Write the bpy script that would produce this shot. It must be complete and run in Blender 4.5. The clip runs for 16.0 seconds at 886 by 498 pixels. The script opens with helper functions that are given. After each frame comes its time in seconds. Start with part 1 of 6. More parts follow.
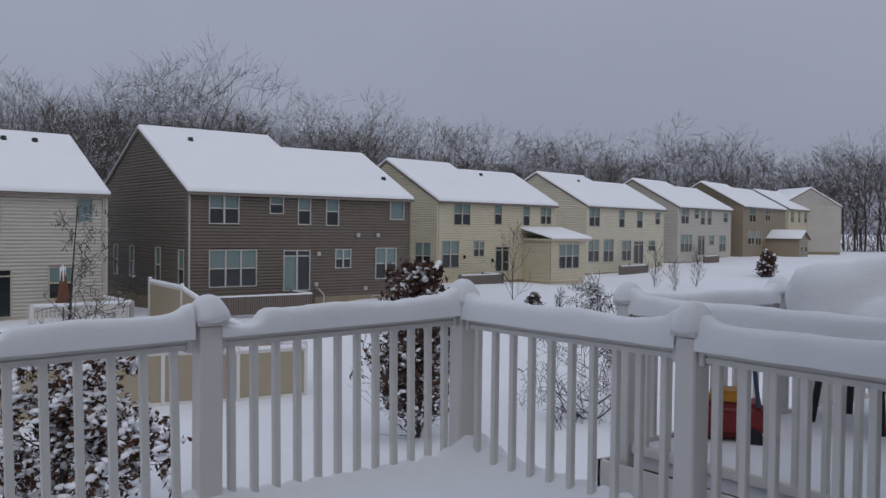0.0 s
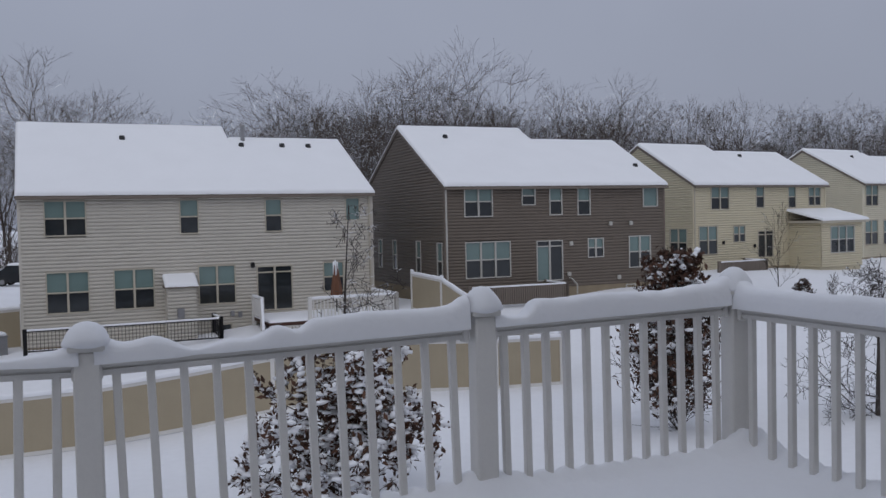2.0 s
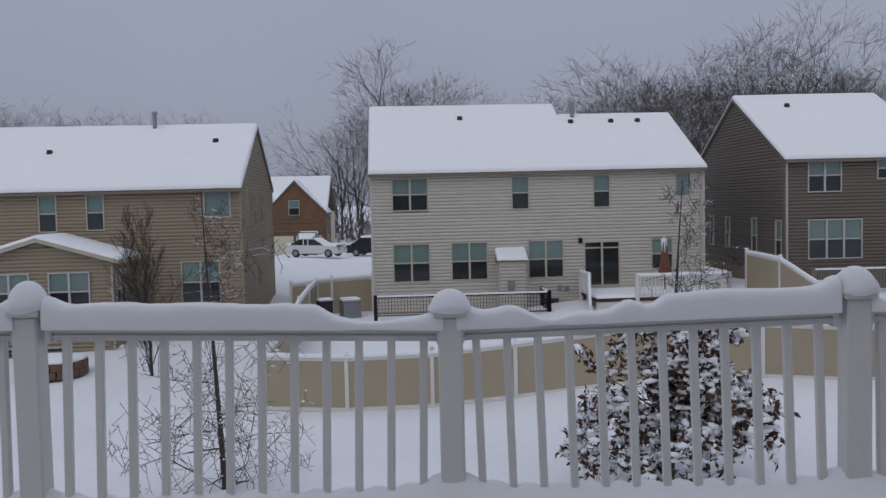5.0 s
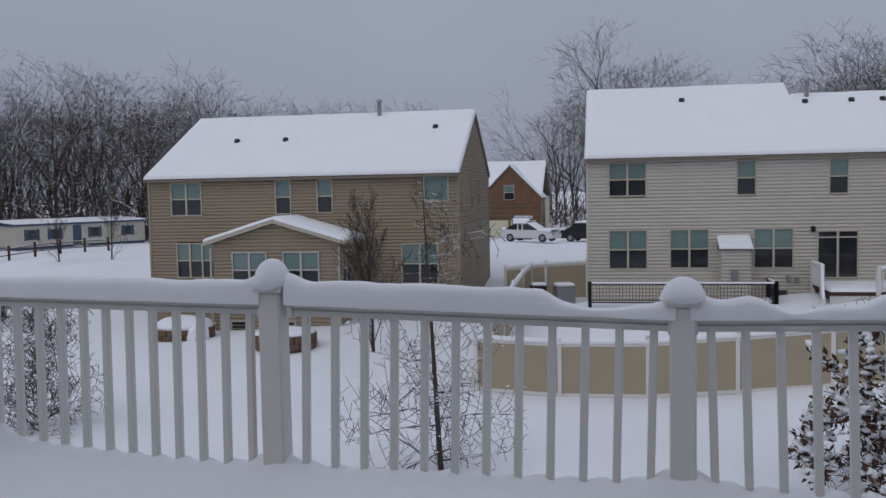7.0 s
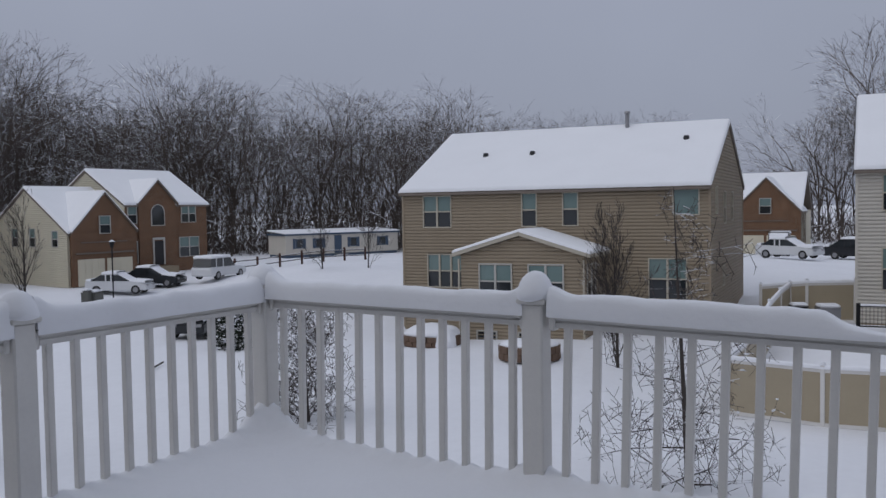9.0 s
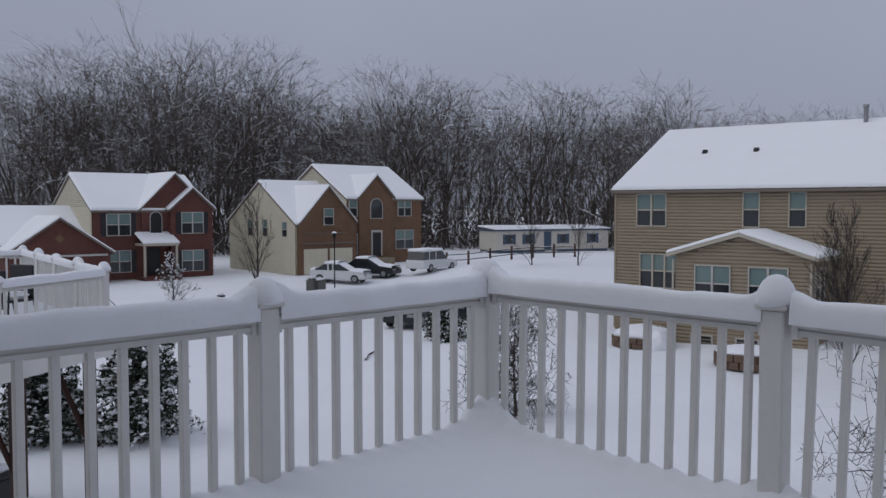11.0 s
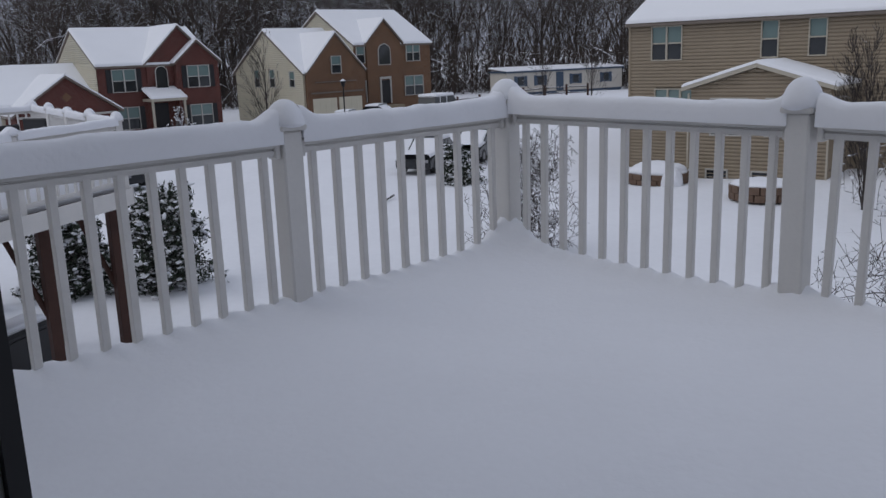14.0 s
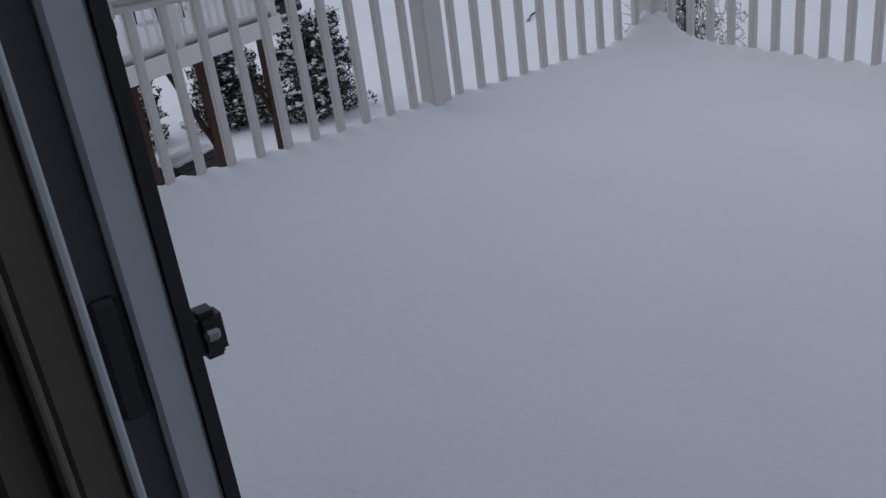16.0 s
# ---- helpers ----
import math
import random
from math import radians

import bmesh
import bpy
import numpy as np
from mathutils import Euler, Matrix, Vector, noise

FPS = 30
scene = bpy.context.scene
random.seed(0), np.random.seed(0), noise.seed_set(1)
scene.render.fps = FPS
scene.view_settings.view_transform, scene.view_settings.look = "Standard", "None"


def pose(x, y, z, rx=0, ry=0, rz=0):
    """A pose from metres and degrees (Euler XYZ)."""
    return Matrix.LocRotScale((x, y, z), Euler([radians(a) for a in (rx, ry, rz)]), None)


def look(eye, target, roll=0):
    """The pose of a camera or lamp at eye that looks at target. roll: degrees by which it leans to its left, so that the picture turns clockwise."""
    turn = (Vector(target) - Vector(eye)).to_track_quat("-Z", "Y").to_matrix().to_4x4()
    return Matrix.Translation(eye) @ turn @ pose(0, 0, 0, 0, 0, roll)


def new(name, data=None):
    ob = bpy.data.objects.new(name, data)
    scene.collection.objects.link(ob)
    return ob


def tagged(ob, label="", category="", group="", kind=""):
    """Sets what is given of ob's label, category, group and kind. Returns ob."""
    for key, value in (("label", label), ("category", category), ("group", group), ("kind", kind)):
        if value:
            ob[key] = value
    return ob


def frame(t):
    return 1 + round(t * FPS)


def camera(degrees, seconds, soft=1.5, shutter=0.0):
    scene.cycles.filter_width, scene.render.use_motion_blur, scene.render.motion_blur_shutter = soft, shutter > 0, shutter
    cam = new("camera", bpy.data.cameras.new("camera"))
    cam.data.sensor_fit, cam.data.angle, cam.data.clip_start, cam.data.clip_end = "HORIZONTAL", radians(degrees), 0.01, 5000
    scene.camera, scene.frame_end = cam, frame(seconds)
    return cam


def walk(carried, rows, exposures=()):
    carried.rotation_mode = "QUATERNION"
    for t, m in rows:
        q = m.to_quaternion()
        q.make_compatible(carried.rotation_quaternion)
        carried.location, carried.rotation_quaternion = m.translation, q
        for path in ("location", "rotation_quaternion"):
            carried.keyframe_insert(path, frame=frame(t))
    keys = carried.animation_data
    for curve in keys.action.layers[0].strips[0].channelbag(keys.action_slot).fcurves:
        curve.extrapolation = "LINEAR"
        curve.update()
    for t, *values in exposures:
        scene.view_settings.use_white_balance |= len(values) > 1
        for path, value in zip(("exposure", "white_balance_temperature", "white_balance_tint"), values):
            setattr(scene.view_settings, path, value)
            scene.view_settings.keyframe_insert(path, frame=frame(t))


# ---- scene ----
cam = camera(53.4, 16.0)
PATH = [
    (0, (4.001, -3.294, 1.499), (2.397, -2.100, 1.451), 0.71),
    (0.5, (4.007, -3.324, 1.501), (2.309, -2.270, 1.434), -0.19),
    (1, (4.012, -3.343, 1.506), (2.239, -2.420, 1.433), -1.02),
    (1.5, (4.021, -3.370, 1.509), (2.193, -2.562, 1.435), -1.28),
    (2, (4.032, -3.398, 1.512), (2.159, -2.700, 1.443), -1.27),
    (2.5, (4.034, -3.421, 1.513), (2.124, -2.834, 1.440), -1.36),
    (3, (4.036, -3.443, 1.511), (2.097, -2.956, 1.432), -1.30),
    (3.5, (4.019, -3.453, 1.509), (2.054, -3.089, 1.426), -1.78),
    (4, (4.016, -3.473, 1.508), (2.033, -3.228, 1.417), -1.55),
    (6.5, (3.898, -3.571, 1.491), (1.941, -3.965, 1.368), -1.29),
    (7, (3.904, -3.588, 1.494), (1.971, -4.082, 1.364), -1.10),
    (7.5, (3.944, -3.596, 1.502), (2.044, -4.208, 1.374), -1.45),
    (8, (3.961, -3.612, 1.503), (2.110, -4.362, 1.395), -1.17),
    (8.5, (3.973, -3.636, 1.505), (2.182, -4.522, 1.406), -1.02),
    (9, (3.945, -3.678, 1.497), (2.215, -4.678, 1.406), -0.94),
    (9.5, (3.931, -3.711, 1.498), (2.267, -4.818, 1.406), -0.55),
    (10, (3.936, -3.734, 1.498), (2.344, -4.942, 1.403), 0.37),
    (12.5, (3.962, -3.829, 1.458), (2.641, -5.326, 1.339), -1.75),
    (13, (3.959, -3.828, 1.440), (2.569, -5.248, 1.212), -1.19),
    (13.5, (3.600, -4.370, 1.422), (2.176, -5.738, 1.104), -1.13),
    (14, (4.006, -3.801, 1.357), (2.616, -5.171, 0.921), -2.25),
    (14.5, (4.005, -3.814, 1.308), (2.725, -5.216, 0.678), -3.81),
    (15, (4.034, -3.812, 1.282), (2.840, -5.228, 0.529), -4.80),
    (15.5, (4.060, -3.783, 1.266), (2.880, -5.180, 0.457), -5.57),
    (16, (4.023, -3.696, 1.270), (2.994, -5.219, 0.482), -7.85),
]
walk(cam, [(t, look(eye, target, roll)) for t, eye, target, roll in PATH])
# world, light and exposure
world = bpy.data.worlds.new("overcast")
scene.world = world
world.use_nodes = True
WN, WL = world.node_tree.nodes, world.node_tree.links
bg = WN["Background"]
sky = WN.new("ShaderNodeTexSky")
sky.sky_type, sky.sun_disc = "NISHITA", False
sky.sun_elevation, sky.sun_rotation = radians(32), radians(70)
sky.air_density, sky.dust_density, sky.ozone_density = 1.0, 4.0, 1.5
sky_dim = WN.new("ShaderNodeVectorMath")
sky_dim.operation = "SCALE"
sky_dim.inputs["Scale"].default_value = 0.06
coord = WN.new("ShaderNodeTexCoord")
split = WN.new("ShaderNodeSeparateXYZ")
ramp = WN.new("ShaderNodeValToRGB")
ramp.color_ramp.elements[0].position, ramp.color_ramp.elements[0].color = 0.0, (0.267, 0.292, 0.370, 1)
ramp.color_ramp.elements[1].position, ramp.color_ramp.elements[1].color = 1.0, (0.519, 0.565, 0.685, 1)
mid = ramp.color_ramp.elements.new(0.28)
mid.color = (0.338, 0.368, 0.463, 1)
clouds = WN.new("ShaderNodeTexNoise")
clouds.inputs["Scale"].default_value, clouds.inputs["Detail"].default_value, clouds.inputs["Roughness"].default_value = 2.2, 4.0, 0.5
cloud_map = WN.new("ShaderNodeMapRange")
cloud_map.inputs["From Min"].default_value, cloud_map.inputs["From Max"].default_value = 0.3, 0.7
cloud_map.inputs["To Min"].default_value, cloud_map.inputs["To Max"].default_value = 0.94, 1.06
cloud_mul = WN.new("ShaderNodeVectorMath")
cloud_mul.operation = "SCALE"
sky_mix = WN.new("ShaderNodeMix")
sky_mix.data_type = "RGBA"
sky_mix.inputs[0].default_value = 0.93
WL.new(coord.outputs["Generated"], split.inputs[0])
WL.new(split.outputs["Z"], ramp.inputs[0])
WL.new(coord.outputs["Generated"], clouds.inputs["Vector"])
WL.new(clouds.outputs["Fac"], cloud_map.inputs["Value"])
WL.new(ramp.outputs["Color"], cloud_mul.inputs[0])
WL.new(cloud_map.outputs["Result"], cloud_mul.inputs["Scale"])
WL.new(sky.outputs["Color"], sky_dim.inputs[0])
WL.new(sky_dim.outputs["Vector"], sky_mix.inputs[6])
WL.new(cloud_mul.outputs["Vector"], sky_mix.inputs[7])
WL.new(sky_mix.outputs[2], bg.inputs["Color"])
bg.inputs["Strength"].default_value = 1.0

sun_data = bpy.data.lights.new("sun", "SUN")
sun_data.energy, sun_data.angle, sun_data.color = 0.5, radians(60), (1.0, 0.97, 0.94)
sun = new("sun", sun_data)
sun.matrix_world = look((30, -20, 40), (0, 0, 0))


# materials
def material(name, colour, rough=0.6, metal=0.0, vary=0.12, scale=3.0, fine=40.0, bump=0.15, bump_dist=0.01, snow_top=0.0, island=0.0, spec=0.4):
    m = bpy.data.materials.new(name)
    m.use_nodes = True
    n, l = m.node_tree.nodes, m.node_tree.links
    b = n["Principled BSDF"]
    b.inputs["Roughness"].default_value, b.inputs["Metallic"].default_value = rough, metal
    b.inputs["Specular IOR Level"].default_value = spec
    tc = n.new("ShaderNodeTexCoord")
    big = n.new("ShaderNodeTexNoise")
    big.inputs["Scale"].default_value, big.inputs["Detail"].default_value = scale, 4
    small = n.new("ShaderNodeTexNoise")
    small.inputs["Scale"].default_value, small.inputs["Detail"].default_value = fine, 3
    l.new(tc.outputs["Object"], big.inputs["Vector"])
    l.new(tc.outputs["Object"], small.inputs["Vector"])
    mr = n.new("ShaderNodeMapRange")
    mr.inputs["From Min"].default_value, mr.inputs["From Max"].default_value = 0.3, 0.7
    mr.inputs["To Min"].default_value, mr.inputs["To Max"].default_value = 1 - vary, 1 + vary
    add = n.new("ShaderNodeMath")
    add.operation = "MULTIPLY_ADD"
    add.inputs[1].default_value, add.inputs[2].default_value = 0.35, 0.0
    l.new(small.outputs["Fac"], add.inputs[0])
    mixf = n.new("ShaderNodeMath")
    mixf.operation = "MULTIPLY_ADD"
    mixf.inputs[1].default_value = 0.65
    l.new(big.outputs["Fac"], mixf.inputs[0])
    l.new(add.outputs[0], mixf.inputs[2])
    l.new(mixf.outputs[0], mr.inputs["Value"])
    sc = n.new("ShaderNodeVectorMath")
    sc.operation = "SCALE"
    sc.inputs[0].default_value = colour
    if island:
        geo = n.new("ShaderNodeNewGeometry")
        im = n.new("ShaderNodeMapRange")
        im.inputs["To Min"].default_value, im.inputs["To Max"].default_value = 1 - island, 1 + island
        l.new(geo.outputs["Random Per Island"], im.inputs["Value"])
        mm = n.new("ShaderNodeMath")
        mm.operation = "MULTIPLY"
        l.new(im.outputs["Result"], mm.inputs[0])
        l.new(mr.outputs["Result"], mm.inputs[1])
        l.new(mm.outputs[0], sc.inputs["Scale"])
    else:
        l.new(mr.outputs["Result"], sc.inputs["Scale"])
    out = sc.outputs["Vector"]
    if snow_top:
        geo2 = n.new("ShaderNodeNewGeometry")
        sp = n.new("ShaderNodeSeparateXYZ")
        l.new(geo2.outputs["True Normal"], sp.inputs[0])
        ns = n.new("ShaderNodeMath")
        ns.operation = "MULTIPLY_ADD"
        ns.inputs[1].default_value = 0.9
        l.new(big.outputs["Fac"], ns.inputs[0])
        l.new(sp.outputs["Z"], ns.inputs[2])
        st = n.new("ShaderNodeMapRange")
        st.inputs["From Min"].default_value, st.inputs["From Max"].default_value = 1.35 - snow_top, 1.45 - snow_top
        l.new(ns.outputs[0], st.inputs["Value"])
        mx = n.new("ShaderNodeMix")
        mx.data_type = "RGBA"
        mx.inputs[7].default_value = (0.80, 0.81, 0.84, 1)
        l.new(st.outputs["Result"], mx.inputs[0])
        l.new(out, mx.inputs[6])
        out = mx.outputs[2]
    l.new(out, b.inputs["Base Color"])
    if bump:
        bp = n.new("ShaderNodeBump")
        bp.inputs["Strength"].default_value, bp.inputs["Distance"].default_value = bump, bump_dist
        l.new(mixf.outputs[0], bp.inputs["Height"])
        l.new(bp.outputs["Normal"], b.inputs["Normal"])
    return m


SNOW = material("snow", (0.82, 0.83, 0.86), 0.75, vary=0.02, scale=1.6, fine=30, bump=0.35, bump_dist=0.02, spec=0.2)
SNOW_ROOF = material("roof_snow", (0.84, 0.85, 0.87), 0.75, vary=0.02, scale=0.6, fine=8, bump=0.3, bump_dist=0.04, spec=0.2)
SNOW_GROUND = material("ground_snow", (0.80, 0.81, 0.84), 0.8, vary=0.04, scale=0.25, fine=4, bump=0.5, bump_dist=0.06, spec=0.2)
VINYL = material("white_vinyl", (0.66, 0.645, 0.62), 0.42, vary=0.05, scale=4, fine=60, bump=0.05)
VINYL_BEIGE = material("beige_vinyl_panel", (0.36, 0.305, 0.215), 0.5, vary=0.06, scale=1.2, fine=30, bump=0.05)
TRIM = material("white_trim", (0.47, 0.455, 0.42), 0.45, vary=0.05, bump=0.05)
TRIM_BEIGE = material("beige_trim", (0.46, 0.42, 0.34), 0.5, vary=0.05, bump=0.05)
TRIM_BROWN = material("brown_trim", (0.17, 0.14, 0.115), 0.5, vary=0.06, bump=0.05)
SIDING_WHITE = material("cream_siding", (0.535, 0.502, 0.443), 0.55, vary=0.05, scale=0.9, fine=14, bump=0.08, island=0.03)
SIDING_BROWN = material("taupe_siding", (0.160, 0.131, 0.106), 0.55, vary=0.06, scale=0.9, fine=14, bump=0.08, island=0.04)
SIDING_YELLOW = material("pale_yellow_siding", (0.60, 0.54, 0.395), 0.55, vary=0.05, scale=0.9, fine=14, bump=0.08, island=0.03)
SIDING_CREAM = material("ivory_siding", (0.63, 0.585, 0.46), 0.55, vary=0.05, scale=0.9, fine=14, bump=0.08, island=0.03)
SIDING_TAN = material("tan_siding", (0.305, 0.248, 0.176), 0.55, vary=0.05, scale=0.9, fine=14, bump=0.08, island=0.04)
CONCRETE = material("tan_foundation", (0.27, 0.22, 0.15), 0.85, vary=0.12, scale=2, fine=20, bump=0.3)
# Lighter teal glass for upper sashes, single panes and one door leaf.
PANE_UP = material("teal_window_glass", (0.155, 0.225, 0.215), 0.12, vary=0.1, scale=0.7, fine=2, bump=0, spec=0.6)
PANE_DARK = material("dark_window_glass", (0.022, 0.026, 0.029), 0.06, vary=0.25, scale=0.7, fine=2, bump=0, spec=0.6)
WOOD_DARK = material("dark_red_brown_timber", (0.060, 0.026, 0.018), 0.7, vary=0.25, scale=3, fine=40, bump=0.3)
BARK = material("grey_brown_bark", (0.060, 0.050, 0.045), 0.9, vary=0.3, scale=2.5, fine=18, bump=0.0, snow_top=0.42)
# Far bark is lighter than BARK: distance haze is put into its colour.
BARK_FAR = material("haze_toned_woodland_bark", (0.082, 0.066, 0.057), 0.95, vary=0.35, scale=0.15, fine=2, bump=0.0, snow_top=0.32)
LEAF_BROWN = material("dry_brown_leaves", (0.075, 0.036, 0.022), 0.8, vary=0.35, scale=2, fine=12, bump=0, island=0.4)
LEAF_GREEN = material("evergreen_needles", (0.030, 0.042, 0.026), 0.8, vary=0.3, scale=2, fine=12, bump=0, island=0.35)
BLACK = material("black_plastic", (0.018, 0.018, 0.02), 0.45, vary=0.15, bump=0.1)
BLACK_METAL = material("black_metal", (0.020, 0.020, 0.022), 0.4, metal=0.6, vary=0.15, bump=0.1)
GREY_METAL = material("grey_metal", (0.30, 0.30, 0.31), 0.45, metal=0.7, vary=0.15, bump=0.1)
GREY_BOX = material("grey_green_cabinet", (0.10, 0.10, 0.09), 0.6, vary=0.15, bump=0.1)
CAR_WHITE = material("white_car_paint", (0.62, 0.63, 0.64), 0.25, vary=0.03, bump=0)
CAR_DARK = material("dark_car_paint", (0.025, 0.027, 0.03), 0.25, vary=0.05, bump=0)
TYRE = material("tyre_rubber", (0.02, 0.02, 0.02), 0.8, vary=0.1, bump=0)
RED_PLASTIC = material("red_plastic", (0.22, 0.022, 0.025), 0.4, vary=0.1, bump=0)
YELLOW_PLASTIC = material("yellow_plastic", (0.52, 0.25, 0.03), 0.4, vary=0.1, bump=0)
BLUE_TRIM = material("blue_grey_trim", (0.055, 0.085, 0.13), 0.5, vary=0.08, bump=0.05)
CLOTH_RUST = material("rust_canvas", (0.16, 0.075, 0.045), 0.9, vary=0.15, bump=0.2)
DOOR_METAL = material("grey_door_frame", (0.52, 0.55, 0.58), 0.45, vary=0.06, bump=0.05)
# The shadow in the door track is put into this near-black grey.
DOOR_DARK = material("shade_toned_door_track", (0.055, 0.055, 0.06), 0.5, vary=0.1, bump=0.05)
# Beige toned down so that its colour carries the shade inside the doorway.
DOOR_BEIGE = material("shade_toned_beige_casing", (0.12, 0.108, 0.085), 0.55, vary=0.06, bump=0.05)
ROOM = material("room_wall_paint", (0.32, 0.30, 0.27), 0.8, vary=0.04, bump=0.05)
STONE = material("retaining_block", (0.13, 0.085, 0.06), 0.85, vary=0.2, bump=0.3, island=0.2)


def brick_material(name, colour, mortar):
    m = material(name, colour, 0.85, vary=0.25, scale=1.2, fine=12, bump=0.2)
    n, l = m.node_tree.nodes, m.node_tree.links
    b = n["Principled BSDF"]
    source = b.inputs["Base Color"].links[0].from_socket
    tc = n.new("ShaderNodeTexCoord")
    mp = n.new("ShaderNodeMapping")
    mp.inputs["Rotation"].default_value = (radians(90), 0, 0)
    br = n.new("ShaderNodeTexBrick")
    br.inputs["Scale"].default_value = 1.0
    br.inputs["Brick Width"].default_value, br.inputs["Row Height"].default_value, br.inputs["Mortar Size"].default_value = 0.22, 0.076, 0.006
    br.inputs["Mortar"].default_value = (*mortar, 1)
    l.new(tc.outputs["Object"], mp.inputs["Vector"])
    l.new(mp.outputs["Vector"], br.inputs["Vector"])
    l.new(source, br.inputs["Color1"])
    l.new(source, br.inputs["Color2"])
    l.new(br.outputs["Color"], b.inputs["Base Color"])
    return m


BRICK_RED = brick_material("red_brick", (0.105, 0.030, 0.022), (0.16, 0.11, 0.10))
BRICK_TAN = brick_material("tan_brown_brick", (0.155, 0.080, 0.042), (0.20, 0.15, 0.11))


# mesh helpers
def mesh_np(name, verts, faces, mat, smooth=False):
    """A mesh out of arrays; faces all have the same number of corners."""
    verts, faces = np.asarray(verts, dtype=np.float32), np.asarray(faces, dtype=np.int32)
    me = bpy.data.meshes.new(name)
    k = faces.shape[1]
    me.vertices.add(len(verts))
    me.vertices.foreach_set("co", verts.ravel())
    me.loops.add(faces.size)
    me.loops.foreach_set("vertex_index", faces.ravel())
    me.polygons.add(len(faces))
    me.polygons.foreach_set("loop_start", np.arange(len(faces), dtype=np.int32) * k)
    me.polygons.foreach_set("loop_total", np.full(len(faces), k, dtype=np.int32))
    if smooth:
        me.polygons.foreach_set("use_smooth", np.ones(len(faces), dtype=bool))
    me.update()
    me.validate()
    me.materials.append(mat)
    return me


def mesh_of(name, bm, mat, smooth=False):
    me = bpy.data.meshes.new(name)
    bm.to_mesh(me)
    bm.free()
    if smooth:
        for p in me.polygons:
            p.use_smooth = True
    me.materials.append(mat)
    return me


def part(name, data, mat, parent, label="", at=None):
    """One mesh object under a thing or a part. data: a bmesh or a mesh."""
    me = data if isinstance(data, bpy.types.Mesh) else mesh_of(name, data, mat)
    ob = new(name, me)
    ob.parent = parent
    if at is not None:
        ob.matrix_basis = at
    return tagged(ob, label)


def root(name, m, label, category, group="", kind=""):
    ob = new(name)
    ob.matrix_basis = m
    ob.empty_display_size = 0.2
    return tagged(ob, label, category, group, kind)


BOX_F = [(0, 3, 2, 1), (4, 5, 6, 7), (0, 1, 5, 4), (1, 2, 6, 5), (2, 3, 7, 6), (3, 0, 4, 7)]


def boxes(*items):
    """A bmesh of boxes (x0, x1, y0, y1, z0, z1)."""
    bm = bmesh.new()
    for x0, x1, y0, y1, z0, z1 in items:
        vs = [bm.verts.new(c) for c in ((x0, y0, z0), (x1, y0, z0), (x1, y1, z0), (x0, y1, z0), (x0, y0, z1), (x1, y0, z1), (x1, y1, z1), (x0, y1, z1))]
        for f in BOX_F:
            bm.faces.new([vs[i] for i in f])
    return bm


def rounded(bm, width=0.006, segments=1):
    bmesh.ops.bevel(bm, geom=bm.edges[:], offset=width, segments=segments, affect="EDGES")
    return bm


def prism(points, y0, y1, axis="y"):
    """A bmesh of a polygon in (x, z), drawn out along y."""
    bm = bmesh.new()
    a = [bm.verts.new((x, y0, z)) for x, z in points]
    b = [bm.verts.new((x, y1, z)) for x, z in points]
    k = len(points)
    bm.faces.new(a)
    bm.faces.new(b[::-1])
    for i in range(k):
        j = (i + 1) % k
        bm.faces.new((a[i], b[i], b[j], a[j]))
    bmesh.ops.recalc_face_normals(bm, faces=bm.faces[:])
    return bm


def tube_mesh(name, points, radius, mat, sides=8):
    """A round bar along points."""
    segs = [(points[i], points[i + 1], radius, radius) for i in range(len(points) - 1)]
    v, f = tubes(segs, sides)
    return mesh_np(name, v, f, mat, True)


def tubes(segs, sides=3):
    """Tapered tubes for segments (start, end, radius, radius) as arrays."""
    p0 = np.array([s[0] for s in segs], dtype=np.float64)
    p1 = np.array([s[1] for s in segs], dtype=np.float64)
    r0 = np.array([s[2] for s in segs])[:, None]
    r1 = np.array([s[3] for s in segs])[:, None]
    d = p1 - p0
    d /= np.maximum(np.linalg.norm(d, axis=1, keepdims=True), 1e-9)
    ref = np.where(np.abs(d[:, 2:3]) > 0.9, np.array([[1.0, 0, 0]]), np.array([[0, 0, 1.0]]))
    a = np.cross(d, ref)
    a /= np.linalg.norm(a, axis=1, keepdims=True)
    b = np.cross(d, a)
    rings = []
    for p, r in ((p0, r0), (p1, r1)):
        for k in range(sides):
            t = 2 * math.pi * k / sides + 0.5
            rings.append(p + r * (math.cos(t) * a + math.sin(t) * b))
    n = len(segs)
    verts = np.stack(rings, axis=1).reshape(-1, 3)
    base = np.arange(n)[:, None] * (2 * sides)
    faces = []
    for k in range(sides):
        j = (k + 1) % sides
        faces.append(np.concatenate([base + k, base + j, base + sides + j, base + sides + k], axis=1))
    return verts, np.concatenate(faces)


# ground
GROUND = ((5, -3, -4.2), (5, -30, -4.3), (5, 30, -4.0), (-8, 0, -4.8), (-15, -8, -4.9), (-26, -7, -5.3), (-26, 12, -4.7), (-37, -7, -3.7), (-37, 8, -3.0),
          (-37, 12, -2.7), (-37, 25, -2.4), (-44, 32, -2.3), (-50, 55, -2.5), (-57, 75, -2.0), (-61, 92, -1.6), (-20, 35, -3.6), (-30, 60, -3.0), (-34, -28, -4.6),
          (-36, -14, -4.2), (-26, -70, -4.3), (-41, -62, -4.25), (-52, -60, -3.7), (-38, -55, -4.6), (-32, -56, -4.45), (-62, -52, -3.0), (-52, -46, -2.7), (-72, -62, -3.5), (-10, -25, -4.8), (-60, -20, -2.5), (-5, -60, -4.0))
